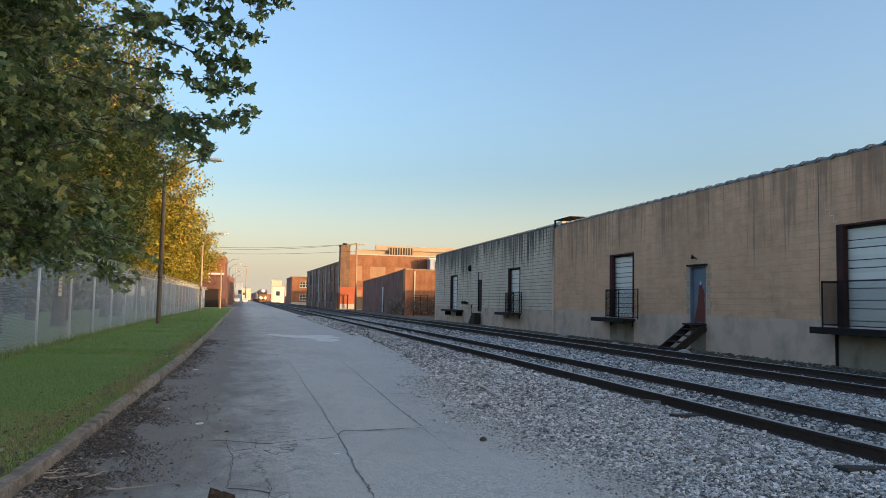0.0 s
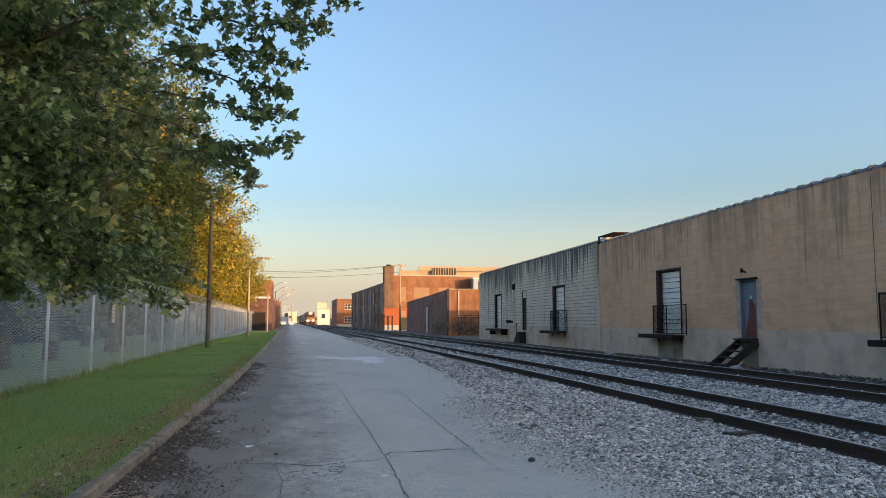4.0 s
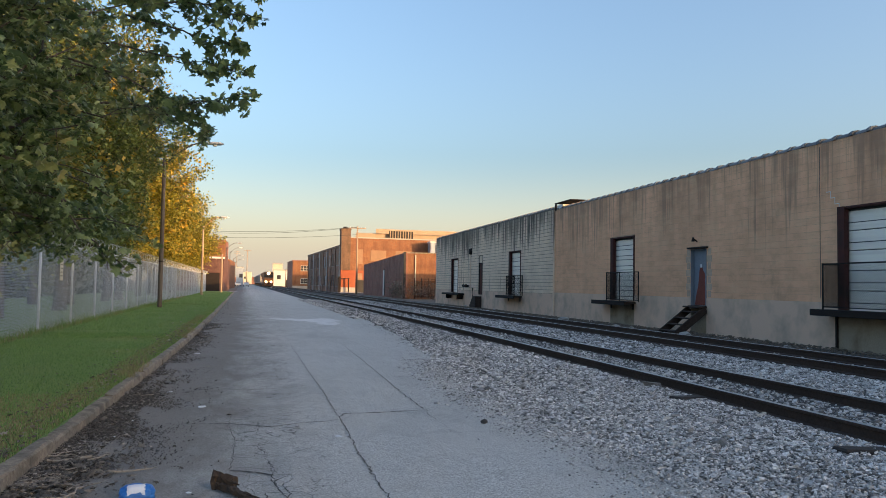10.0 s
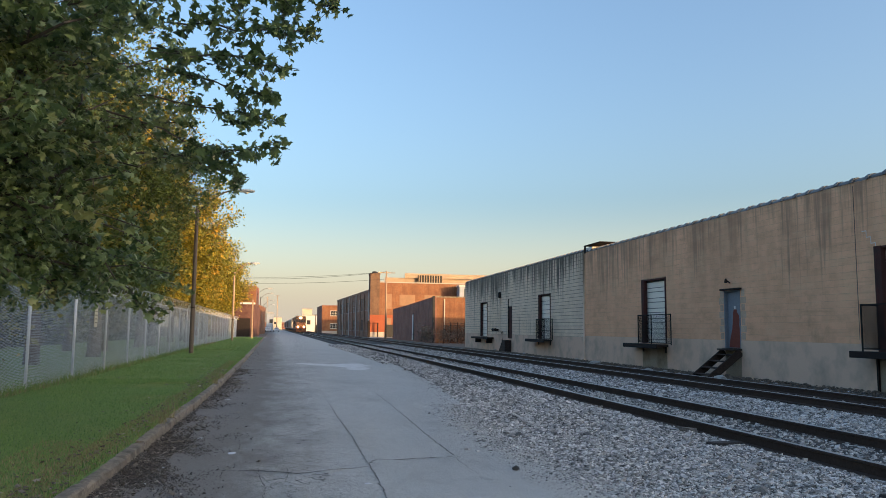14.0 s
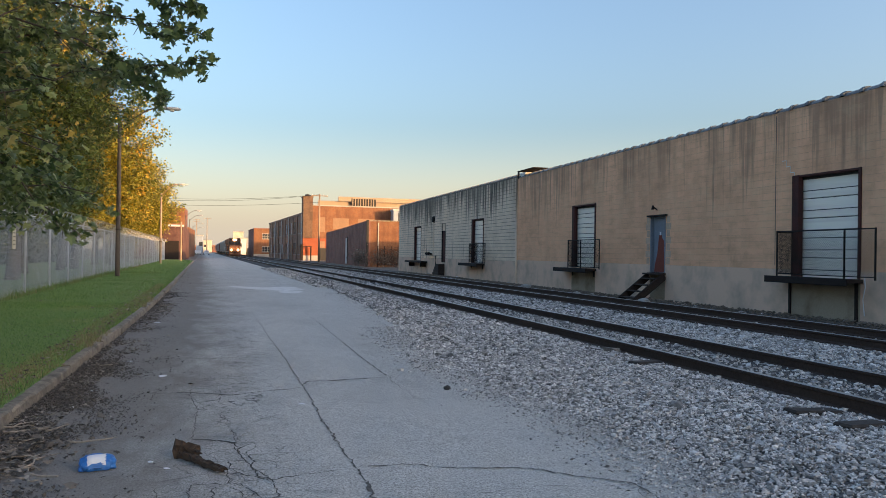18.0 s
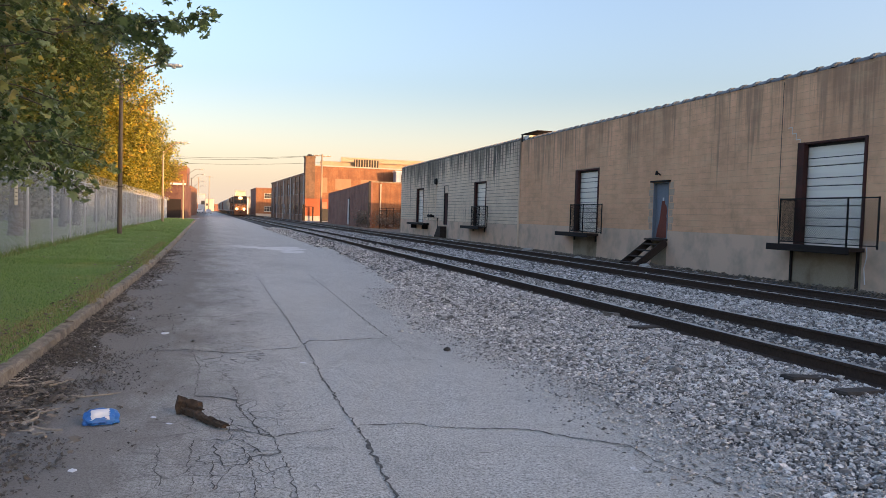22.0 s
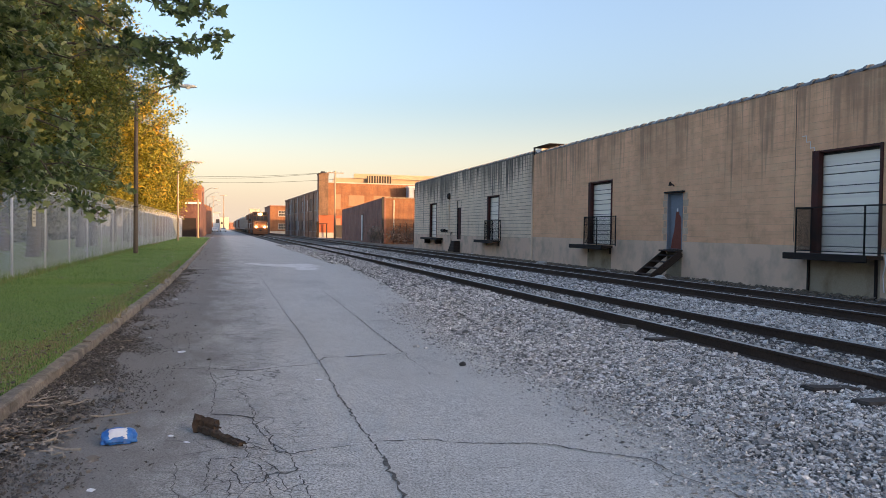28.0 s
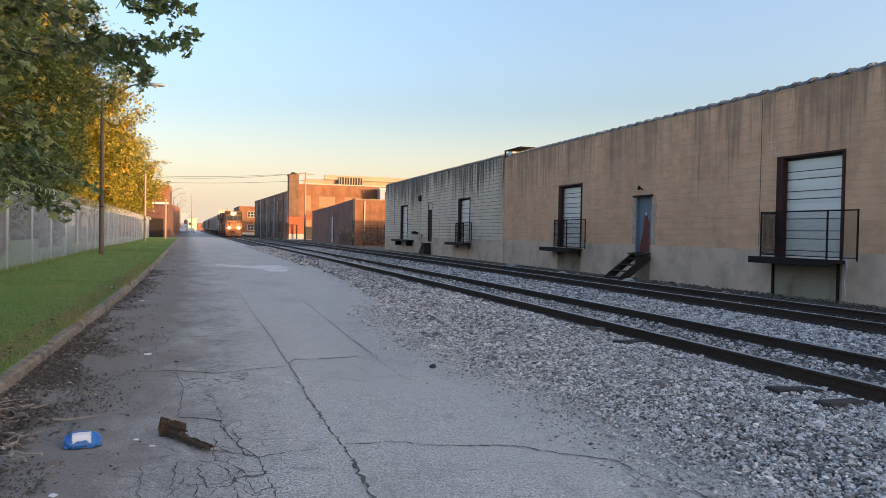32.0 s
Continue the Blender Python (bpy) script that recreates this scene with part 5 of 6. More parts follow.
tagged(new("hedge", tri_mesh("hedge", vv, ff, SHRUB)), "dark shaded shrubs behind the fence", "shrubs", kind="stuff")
tk = random.Random(9)
for k in range(9):
    t = thing("tree_trunk", pose(-9.5 - 5 * tk.random(), 20 + 8.5 * k + 3 * tk.random(), 0.1, tk.uniform(-3, 3), tk.uniform(-3, 3)), "dark tree trunk in shade behind the fence", "tree", "trunks behind the fence")
    bm = bmesh.new()
    path_tube(bm, [(0, 0, -0.1), (0.03, 0, 1.2), (-0.04, 0.05, 2.8), (0.1, 0, 5.0)], [0.3, 0.22, 0.2, 0.15], 9)
    part("trunk", bm, BARK, t, "", True)


# ---- far buildings ----
def building(name, m, label):
    return thing(name, m, label, "building")


def window(parent, x, y, z, w, h, facing, frame_mat=WHITE_TRIM, panes=(2, 2), glass=GLASS_DARK, deep=0.12):
    """A framed window let into a wall; facing 'y' looks along -y, 'x' along -x."""
    wn_ = new("window")
    wn_.parent = parent
    wn_.matrix_basis = pose(x, y, z, 0, 0, 0 if facing == "y" else -90)
    t = 0.07
    bm = boxes((-w / 2, w / 2, -0.03, deep, 0, t), (-w / 2, w / 2, -0.03, deep, h - t, h), (-w / 2, -w / 2 + t, -0.03, deep, t, h - t), (w / 2 - t, w / 2, -0.03, deep, t, h - t))
    for i in range(1, panes[0]):
        c = -w / 2 + w * i / panes[0]
        box(bm, c - 0.03, c + 0.03, -0.02, 0.03, t, h - t)
    for i in range(1, panes[1]):
        c = h * i / panes[1]
        box(bm, -w / 2 + t, w / 2 - t, -0.018, 0.03, c - 0.03, c + 0.03)
    part("window_frame", bm, frame_mat, wn_)
    part("pane", boxes((-w / 2 + t, w / 2 - t, -0.006, 0.0, t, h - t)), glass, wn_)
    part("sill", boxes((-w / 2 - 0.08, w / 2 + 0.08, -0.1, -0.032, -0.1, 0.0)), CONCRETE, wn_)


# low red-brown shed beyond the warehouse
shed = building("brick_shed", pose(15.1, 85.0, 0), "low red-brown brick shed, its end wall coloured a sunlit orange")
LEAN = -0.035
sx = lambda y: LEAN * y
bm = bmesh.new()
vs = []
for yy, top in ((0.0, 5.25), (9, 5.0), (18, 4.75), (30, 4.5)):
    vs.append([bm.verts.new((sx(yy) + a, yy, z)) for a, z in ((0, -0.3), (0, top), (0.3, top), (0.3, -0.3))])
for u, w in zip(vs, vs[1:]):
    for k in range(4):
        bm.faces.new((u[k], u[(k + 1) % 4], w[(k + 1) % 4], w[k]))
bm.faces.new(vs[0])
bm.faces.new(vs[-1][::-1])
part("side_wall", bm, BRICK_RED, shed, "red-brown brick side wall")
# orange brick here: the sunlight's orange is put into the end wall's colour
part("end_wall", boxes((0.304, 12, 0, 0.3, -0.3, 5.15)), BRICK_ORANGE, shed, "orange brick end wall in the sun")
part("corner_pipe", boxes((-0.2, 0.06, -0.26, -0.01, 0.0, 5.3)), BLACK, shed, "black downpipe on the corner")
part("far_wall", boxes((sx(30) + 0.304, 12, 29.7, 30, -0.3, 4.5), (12, 12.3, 0, 30, -0.3, 4.5)), BRICK_RED, shed)
part("roof", boxes((0.31, 12, 0.31, 29.7, 4.1, 4.3)), ROOF_TAR, shed)
part("coping", boxes((0.2, 12, -0.06, 0.36, 5.154, 5.28)), KERB, shed)
part("conduit", boxes((1.15, 1.27, -0.1, -0.004, 0.5, 5.0)), SIGN_TAN, shed)
part("side_door", boxes((sx(13) - 0.05, sx(13) - 0.0, 12.6, 13.7, 0.1, 3.4)), OFF_WHITE, shed, "pale narrow door")
part("door_surround", boxes((sx(13) - 0.03, sx(13) + 0.02, 12.3, 12.6, 0.1, 3.6), (sx(13) - 0.03, sx(13) + 0.02, 13.7, 14.0, 0.1, 3.6)), BLACK, shed)
yard = thing("yard_fence", pose(15.4, 80.5, 0), "rusty wire yard fence in front of the shed", "fence")
for k in range(7):
    part("post", boxes((0.75 * k - 0.03, 0.75 * k + 0.03, -0.03, 0.03, 0, 2.3)), STEEL_DARK, yard)
for zz in (0.3, 2.0, 2.2):
    part("rail", boxes((0, 5, -0.02, 0.02, zz - 0.02, zz + 0.02)), STEEL_DARK, yard)
v, f = wire_panel(0, 5, 0.1, 2.0, 0.0, 0.12, 0.012)
ob = new("wire_mesh", tri_mesh("wire_mesh", [(p[1], p[0], p[2]) for p in v], f, STEEL_DARK, 4))
ob.parent = yard
tank = thing("sheet_metal_hall", pose(27.6, 130.0, 0), "pale blue-grey sheet-metal hall behind the brick shed", "building")
part("casing", boxes((0, 7, 0, 2.3, -0.3, 9.0)), SHEET_BLUE, tank, "blue-grey ribbed sheet cladding")
for k in range(9):
    part("rib", boxes((0.1 + 0.8 * k, 0.2 + 0.8 * k, -0.05, -0.002, -0.2, 9.0)), SHEET_BLUE, tank)
part("louvre", boxes((0.9, 1.35, -0.06, -0.004, 6.7, 8.6)), BLACK, tank)
part("roof_edge", boxes((-0.15, 7.15, -0.2, 2.35, 9.004, 9.25)), OFF_WHITE, tank)

# two-storey brick mill with the chimney corner
mill = building("brick_mill", pose(12.1, 132.0, 0, 0, 0, 3.0), "two-storey orange brick mill with a corner chimney")
part("end_wall", boxes((0, 32, 0, 0.4, 3.9, 9.55)), BRICK_ORANGE, mill, "orange brick end wall in the sun")
part("painted_base", boxes((0, 32, -0.02, 0.4, -0.3, 3.896)), RED_PAINT, mill, "red-orange painted lower wall")
part("base_band", boxes((0, 32, -0.08, -0.024, -0.3, 0.9)), CONCRETE, mill)
part("chimney", boxes((-0.05, 1.6, -0.25, 1.6, 3.9, 11.2), (-0.13, 1.68, -0.33, 1.68, 10.9, 11.15)), BRICK_STACK_SHADE, mill, "square brown brick chimney stack, its shade put into the colour")
bm = bmesh.new()
tube(bm, (0.8, 0.8, 11.2), (0.8, 0.8, 11.55), 0.5, 0.35, 8)
part("chimney_cap", bm, BLACK, mill)
part("side_wall", boxes((0, 0.4, 0.404, 56, -0.3, 8.3), (-0.12, 0.0, 0.404, 56, 8.0, 8.35)), BRICK_BROWN, mill, "shaded brown brick side wall")
part("far_side_wall", boxes((31.6, 32, 0.404, 56, -0.3, 8.3)), BRICK_BROWN, mill)
part("corner_pipe", boxes((-0.16, -0.01, 0.9, 1.1, 0, 8.2)), WHITE_TRIM, mill)
for yy in (17.6, 29.4, 41.2):
    part("downpipe", boxes((-0.3, -0.155, yy, yy + 0.3, 0, 8.0)), OFF_WHITE, mill, "pale downpipe")
part("roof", boxes((0.4, 31.6, 0.4, 56, 7.8, 8.0)), ROOF_TAR, mill)
part("parapet", boxes((1.6, 32, -0.1, 0.5, 9.554, 9.75)), CONCRETE, mill)
for k in range(9):
    for lev, hh in ((0.9, 2.4), (4.6, 2.6)):
        for dy in (-1.15, 1.15):
            window(mill, -0.004, 4.0 + 5.9 * k + dy, lev + 0.2, 1.25, hh - 0.4, "x", BRICK_BROWN if (k + lev) % 2 < 1 else STEEL_DARK, (2, 2), (GLASS_DARK, GLASS_DARK, BOARDED, GLASS_DARK, OFF_WHITE)[int(3 * k + 2 * lev + dy) % 5])
    part("pier", boxes((-0.15, -0.004, 6.5 + 5.9 * k, 7.4 + 5.9 * k, -0.2, 7.95)), BRICK_BROWN, mill)
for xx, zz, w, h in ((3.3, 5.0, 1.0, 2.6), (6.6, 5.6, 2.8, 1.9), (11.2, 5.6, 3.0, 1.9), (3.3, 1.4, 1.0, 2.0)):
    part("blocked_window", boxes((xx - w / 2, xx + w / 2, -0.06, -0.002 if zz > 3.9 else -0.024, zz, zz + h)), BOARDED, mill, "window filled with tan boards")
part("doorway", boxes((2.9, 4.2, -0.09, -0.03, 0.0, 2.2)), BLACK, mill, "dark doorway")
part("gas_meter", boxes((-0.6, -0.2, -1.8, -1.5, 0, 2.8), (1.2, 1.4, -0.8, -0.6, 0, 2.5), (-0.6, 1.4, -1.0, -0.8, 2.4, 2.5)), STEEL_DARK, mill)
part("roof_framing", boxes((3.0, 32, 3.0, 3.2, 8.0, 10.7)), TIMBER_NEW, mill, "unfinished timber roof storey")
part("framing_top", boxes((6.6, 32, 2.5, 2.8, 10.7, 11.5)), TIMBER_NEW, mill)
part("dark_opening", boxes((9.0, 13.6, 2.4, 2.49, 9.85, 11.2)), BLACK, mill, "dark opening in the timber storey")
for k in range(10):
    part("stud", boxes((9.1 + 0.48 * k, 9.24 + 0.48 * k, 2.3, 2.39, 9.6, 11.25)), TIMBER_NEW, mill, "pale new timber stud")

apron = new("pavement", tri_mesh("pavement", [(11.4, 121.5, 0.03), (27.5, 121.5, 0.03), (27.5, 132.2, 0.03), (11.4, 132.2, 0.03)], [(0, 1, 2, 3)], CONCRETE, 4))
tagged(apron, "pale concrete apron before the brick mill", "pavement", kind="structure")

# smaller brick block farther on, with white windows
flat = building("brick_block", pose(6.3, 215.0, 0, 0, 0, 2.0), "small two-storey orange brick block with white windows")
part("front_wall", boxes((0, 12, 0, 0.4, -0.3, 7.6)), BRICK_ORANGE, flat)
part("side_wall", boxes((0, 0.4, 0.404, 25, -0.3, 7.6)), BRICK_RED, flat)
part("parapet", boxes((-0.1, 12, -0.1, 0.5, 7.604, 7.85), (-0.1, 0.5, 0.5, 25, 7.604, 7.85)), BRICK_RED, flat)
part("roof", boxes((0.4, 12, 0.4, 25, 7.1, 7.3)), ROOF_TAR, flat)
part("plinth", boxes((0, 12, -0.06, -0.002, -0.3, 0.7)), CONCRETE, flat)
for zz in (1.3, 4.9):
    window(flat, 3.4, -0.004, zz, 2.3, 1.5, "y", WHITE_TRIM, (3, 2))

# pale silo blocks and roofs at the end of the street
for xx, yy, w, dpt, h, mt, lab in ((1.3, 335, 4.2, 6, 9.4, SIGN_TAN, "tan grain elevator tower far down the line"), (1.6, 290, 6.2, 12, 6.0, OFF_WHITE, "off-white steel shed far down the line"),
                                   (-13.6, 330, 2.5, 12, 7.4, SHEET_BLUE, "pale blue-grey clad tower at the street's end"), (-19.0, 560, 6.5, 10, 8.3, SIGN_TAN, "tan sunlit block at the street's end"),
                                   (-60, 640, 160, 10, 5.5, BRICK_RED, "row of low brick buildings at the horizon")):
    b = building("far_building", pose(xx, yy, 0), lab)
    part("wall_shell", boxes((0, w, 0, dpt, -0.3, h)), mt, b)
    part("roof", boxes((-0.2, w + 0.2, -0.2, dpt + 0.2, h, h + 0.4)), CONCRETE, b)
    for k in range(max(1, int(w / 4))):
        part("window", boxes((1.2 + 4 * k, 2.6 + 4 * k, -0.05, -0.002, h * 0.45, h * 0.45 + 1.6)), GLASS_DARK, b)
# brick buildings on the lamp side of the street
lb = building("brick_house", pose(-15.5, 128.0, 0), "low red brick building with a garage front")
part("front_wall", boxes((0, 8.2, 0, 0.4, 3.2, 5.3)), BRICK_HOUSE_SHADE, lb)
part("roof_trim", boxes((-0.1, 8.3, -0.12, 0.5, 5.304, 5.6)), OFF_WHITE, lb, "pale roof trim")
part("garage_front", boxes((0, 8.2, 0, 0.4, -0.3, 3.196)), BRICK_HOUSE_SHADE, lb)
part("side_wall", boxes((7.8, 8.2, 0.404, 18, -0.3, 5.3)), BRICK_HOUSE_SHADE, lb)
part("roof", boxes((0, 7.8, 0.4, 18, 5.2, 5.4)), ROOF_TAR, lb)
part("garage_door", boxes((4.0, 7.6, -0.05, -0.002, 0, 3.0)), STEEL_DARK, lb)
lb = building("brick_house", pose(-19.5, 148.0, 0), "tall narrow orange brick building lit by the low sun")
part("front_wall", boxes((0, 11.3, 0, 0.4, -0.3, 9.4)), BRICK_ORANGE, lb)
part("side_wall", boxes((10.9, 11.3, 0.404, 10, -0.3, 9.4)), BRICK_RED, lb)
part("roof", boxes((0, 10.9, 0.4, 10, 9.0, 9.2)), ROOF_TAR, lb)
lb = building("brick_house", pose(-20.0, 175.0, 0), "long orange brick building along the pavement")
part("front_wall", boxes((0, 11.2, 0, 0.4, -0.3, 6.6)), BRICK_ORANGE, lb)
part("side_wall", boxes((10.8, 11.2, 0.404, 30, -0.3, 6.6)), BRICK_ORANGE, lb)
part("roof", boxes((0, 10.8, 0.4, 30, 6.2, 6.4)), ROOF_TAR, lb)
lot = new("driveway", tri_mesh("driveway", [(-30, 118, 0.02), (-4.9, 118, 0.02), (-4.9, 126, 0.02), (-30, 126, 0.02)], [(0, 1, 2, 3)], CONCRETE, 4))
tagged(lot, "pale concrete driveway past the fence", "driveway", kind="structure")


def car(x, y, turn, paint, label):
    c = thing("parked_car", pose(x, y, 0, 0, 0, turn), label, "car", "parked cars")
    bm = bmesh.new()
    prof = [(-2.2, 0.35), (-2.25, 0.75), (-1.9, 0.95), (-1.2, 1.0), (-0.6, 1.45), (0.9, 1.47), (1.6, 1.0), (2.2, 0.9), (2.25, 0.35)]
    a = [bm.verts.new((-0.85, p, z)) for p, z in prof]
    b = [bm.verts.new((0.85, p, z)) for p, z in prof]
    bm.faces.new(a)
    bm.faces.new(b[::-1])
    for k in range(len(a)):
        bm.faces.new((a[k], b[k], b[(k + 1) % len(a)], a[(k + 1) % len(a)]))
    bmesh.ops.bevel(bm, geom=bm.edges[:], offset=0.06, segments=2, affect="EDGES")
    part("body", bm, paint, c)
    part("windows", boxes((-0.87, 0.87, -0.5, 0.85, 1.05, 1.36), (-0.7, 0.7, -1.0, -0.95, 1.05, 1.3)), GLASS_DARK, c)
    for sxx in (-0.8, 0.8):
        for syy in (-1.4, 1.4):
            bm = bmesh.new()
            tube(bm, (sxx - 0.1, syy, 0.33), (sxx + 0.1, syy, 0.33), 0.33, n=14)
            part("wheel", bm, RUBBER, c)


for xx, yy, tt in ((-10.5, 270, 5), (-12.0, 285, 0), (-7.5, 262, 3), (-15.0, 300, 2), (-9.0, 310, 4)):
    car(xx, yy, tt, CAR_PAINT, "pale parked car far down the street")
car(-20.0, 33.0, 80, CAR_PAINT, "white parked car in shade behind the fence")
car(-21.5, 45.0, 85, CAR_PAINT, "white parked car in shade behind the fence")
for xx, yy in ((2.2, 260.0), (3.0, 262.0)):
    b = thing("signal_box", pose(xx + 4, yy, 0), "dark trackside equipment cabinet", "cabinet")
    part("cabinet_body", boxes((-0.9, 0.9, -0.5, 0.5, 0, 2.4)), BLACK, b)

# an unseen tall block, added to keep the near street in shade
shade_block = building("brick_warehouse", pose(45.0, -1.0, 0), "unseen tall brick block added to shade the near street")
part("wall_shell", boxes((0, 8, -95, 0, -0.3, 16.6)), BRICK_BROWN, shade_block)
part("roof", boxes((-0.2, 8.2, -95.2, 0.2, 16.604, 16.8)), CONCRETE, shade_block)


# ---- train ----
def locomotive():
    t = thing("locomotive", pose(0, 0, 0), "orange and dark brown diesel locomotive with lit headlights", "locomotive")
    part("underframe", boxes((-1.45, 1.45, 0.2, 21.5, 0.95, 1.25)), BLACK, t)
    bm = boxes((-1.3, 1.3, 0.9, 1.9, 1.25, 2.75), (-0.75, 0.75, 0.5, 0.9, 1.25, 2.6), bevel=0.12)
    part("nose", bm, LOCO_ORANGE, t, "orange low nose")
    part("cab", boxes((-1.5, 1.5, 1.9, 4.2, 1.25, 4.35), bevel=0.15), LOCO_DARK, t, "dark brown cab")
    part("cab_roof", boxes((-1.4, 1.4, 1.8, 4.3, 4.3, 4.55), bevel=0.08), LOCO_DARK, t)
    for a, b in ((-1.3, -0.75), (-0.65, -0.05), (0.05, 0.65), (0.75, 1.3)):
        part("windscreen", boxes((a, b, 1.86, 1.9, 2.95, 3.7)), GLASS_DARK, t)
    part("number_board", boxes((-1.2, -0.5, 1.8, 1.86, 3.95, 4.25), (0.5, 1.2, 1.8, 1.86, 3.95, 4.25)), BLACK, t)
    part("hood", boxes((-0.95, 0.95, 4.2, 20.6, 1.25, 4.2), bevel=0.1), LOCO_DARK, t, "dark brown engine hood")
    part("radiator", boxes((-1.4, 1.4, 15.5, 19.5, 3.3, 4.5), bevel=0.1), LOCO_DARK, t)
    part("stripe", boxes((-1.47, -1.45, 0.3, 21.4, 1.0, 1.22), (1.45, 1.47, 0.3, 21.4, 1.0, 1.22)), LOCO_ORANGE, t)
    part("pilot", boxes((-1.45, 1.45, 0.05, 0.3, 0.15, 1.4), (-1.3, 1.3, -0.25, 0.05, 0.1, 0.65), bevel=0.04), LOCO_ORANGE, t, "orange pilot plate")
    part("coupler", boxes((-0.18, 0.18, -0.7, 0.05, 0.7, 1.05), bevel=0.04), BLACK, t)
    for x in (-1.35, 1.35):
        bm = bmesh.new()
        path_tube(bm, [(x, 0.25, 1.4), (x, 0.25, 2.4), (x, 1.8, 2.4)], 0.035, 5)
        part("handrail", bm, WHITE_TRIM, t)
        bm = bmesh.new()
        path_tube(bm, [(x, 4.4, 1.3), (x, 4.4, 2.3), (x, 12, 2.3), (x, 20.5, 2.3), (x, 20.5, 1.3)], 0.035, 5)
        part("handrail", bm, WHITE_TRIM, t)
    for yy in (4.0, 17.5):
        part("truck", boxes((-1.2, 1.2, yy - 2.4, yy + 2.4, 0.35, 0.95), bevel=0.05), BLACK, t)
        for k in (-1.8, 0, 1.8):
            bm = bmesh.new()
            tube(bm, (-0.82, yy + k, 0.5), (0.82, yy + k, 0.5), 0.5, n=16)
            part("wheelset", bm, RAIL_STEEL, t)
    part("fuel_tank", boxes((-1.3, 1.3, 7.5, 13.5, 0.25, 0.95), bevel=0.1), BLACK, t)
    for x, z, r in ((-0.82, 1.55, 0.15), (0.82, 1.55, 0.15), (-0.17, 4.1, 0.15), (0.17, 4.1, 0.15)):
        bm = bmesh.new()
        y1 = 0.0 if z < 2 else 1.74
        tube(bm, (x, y1 - 0.02, z), (x, y1 + 0.0, z), r, n=14)
        part("headlight", bm, HEADLIGHT, t, "lit warm-white headlight")
    bm = bmesh.new()
    tube(bm, (-0.9, 3.0, 4.5), (-0.9, 3.0, 5.1), 0.03, n=5)
    part("antenna", bm, BLACK, t)
    return t


def freight_car(mat, label):
    t = thing("freight_car", pose(0, 0, 0), label, "freight car", "train cars")
    bm = bmesh.new()
    prof = [(-1.5, 1.4), (-1.58, 3.9), (-0.95, 4.6), (0.95, 4.6), (1.58, 3.9), (1.5, 1.4), (0.5, 0.7), (-0.5, 0.7)]
    rings = [[bm.verts.new((x, yy, z)) for x, z in prof] for yy in (0.7, 16.3)]
    for k in range(8):
        bm.faces.new((rings[0][k], rings[0][(k + 1) % 8], rings[1][(k + 1) % 8], rings[1][k]))
    bm.faces.new(rings[0])
    bm.faces.new(rings[1][::-1])
    part("hopper_body", bm, mat, t)
    for k in range(13):
        for side in (-1.58, 1.58):
            part("rib", boxes((side - 0.08, side + 0.08, 1.0 + 1.24 * k, 1.1 + 1.24 * k, 1.4, 3.9)), mat, t)
    part("side_sill", boxes((-1.55, 1.55, 0.1, 16.9, 1.05, 1.3)), mat, t)
    part("running_board", boxes((-0.4, 0.4, 0.5, 16.5, 4.62, 4.72)), GALV, t)
    for yy in (2.2, 14.8):
        part("truck", boxes((-1.15, 1.15, yy - 1.2, yy + 1.2, 0.3, 0.8)), BLACK, t)
        for k in (-0.85, 0.85):
            bm = bmesh.new()
            tube(bm, (-0.8, yy + k, 0.45), (0.8, yy + k, 0.45), 0.45, n=14)
            part("wheelset", bm, RAIL_STEEL, t)
    return t


loco = locomotive()
train = [(loco, 0.0)]
second = copy_thing(loco, pose(0, 400, HEAD_A))
tagged(second, "trailing orange and dark brown diesel locomotive")
for o in [o for o in second.children if o.name.startswith("headlight")]:
    bpy.data.objects.remove(o)
train.append((second, 22.5))
grey_car = freight_car(HOPPER, "grey covered hopper freight car")
red_car = freight_car(HOPPER_RED, "oxide red covered hopper freight car")
at = 45.0
for k in range(9):
    src = red_car if k in (3, 6) else grey_car
    ob = src if (k == 0 or (src is red_car and k == 3)) else copy_thing(src, pose(0, 0, 0))
    train.append((ob, at))
    at += 17.6

# ---- litter beside the kerb ----
bag = thing("plastic_wrapper", pose(-0.9, 5.93, 0.012, 0, 0, 8) @ Matrix.Scale(0.86, 4), "crumpled blue plastic wrapper with a white label", "litter")
bm = bmesh.new()
bmesh.ops.create_icosphere(bm, subdivisions=4, radius=1.0)
for v in bm.verts:
    n = noise.noise(v.co * 2.3) * 0.18 + noise.noise(v.co * 6.0) * 0.08
    sq = Vector([math.copysign(abs(c) ** 0.72, c) for c in v.co])
    v.co = Vector((sq.x * 0.14 * (1 + n), sq.y * 0.08 * (1 + n), max(-0.35, sq.z) * 0.075 * (1 + n) + 0.022 + 0.35 * sq.y * 0.085 * (sq.z > 0)))
lab = bmesh.new()
for face in bm.faces:
    c = face.calc_center_median()
    if abs(c.x + 0.005) < 0.072 and -0.07 < c.y < 0.03 and c.z > 0.03 and face.normal.z > 0.25:
        lab.faces.new([lab.verts.new(v.co + Vector((0, -0.003, 0.004))) for v in face.verts])
bmesh.ops.remove_doubles(lab, verts=lab.verts, dist=0.0005)
part("wrapper", bm, BAG_BLUE, bag, "", True)
part("label", lab, PAPER, bag, "white paper label", True)

log = thing("broken_timber", pose(-0.215, 5.92, 0.0) @ Matrix.Scale(0.84, 4), "short rotten dark broken timber lying on the asphalt", "wood debris")


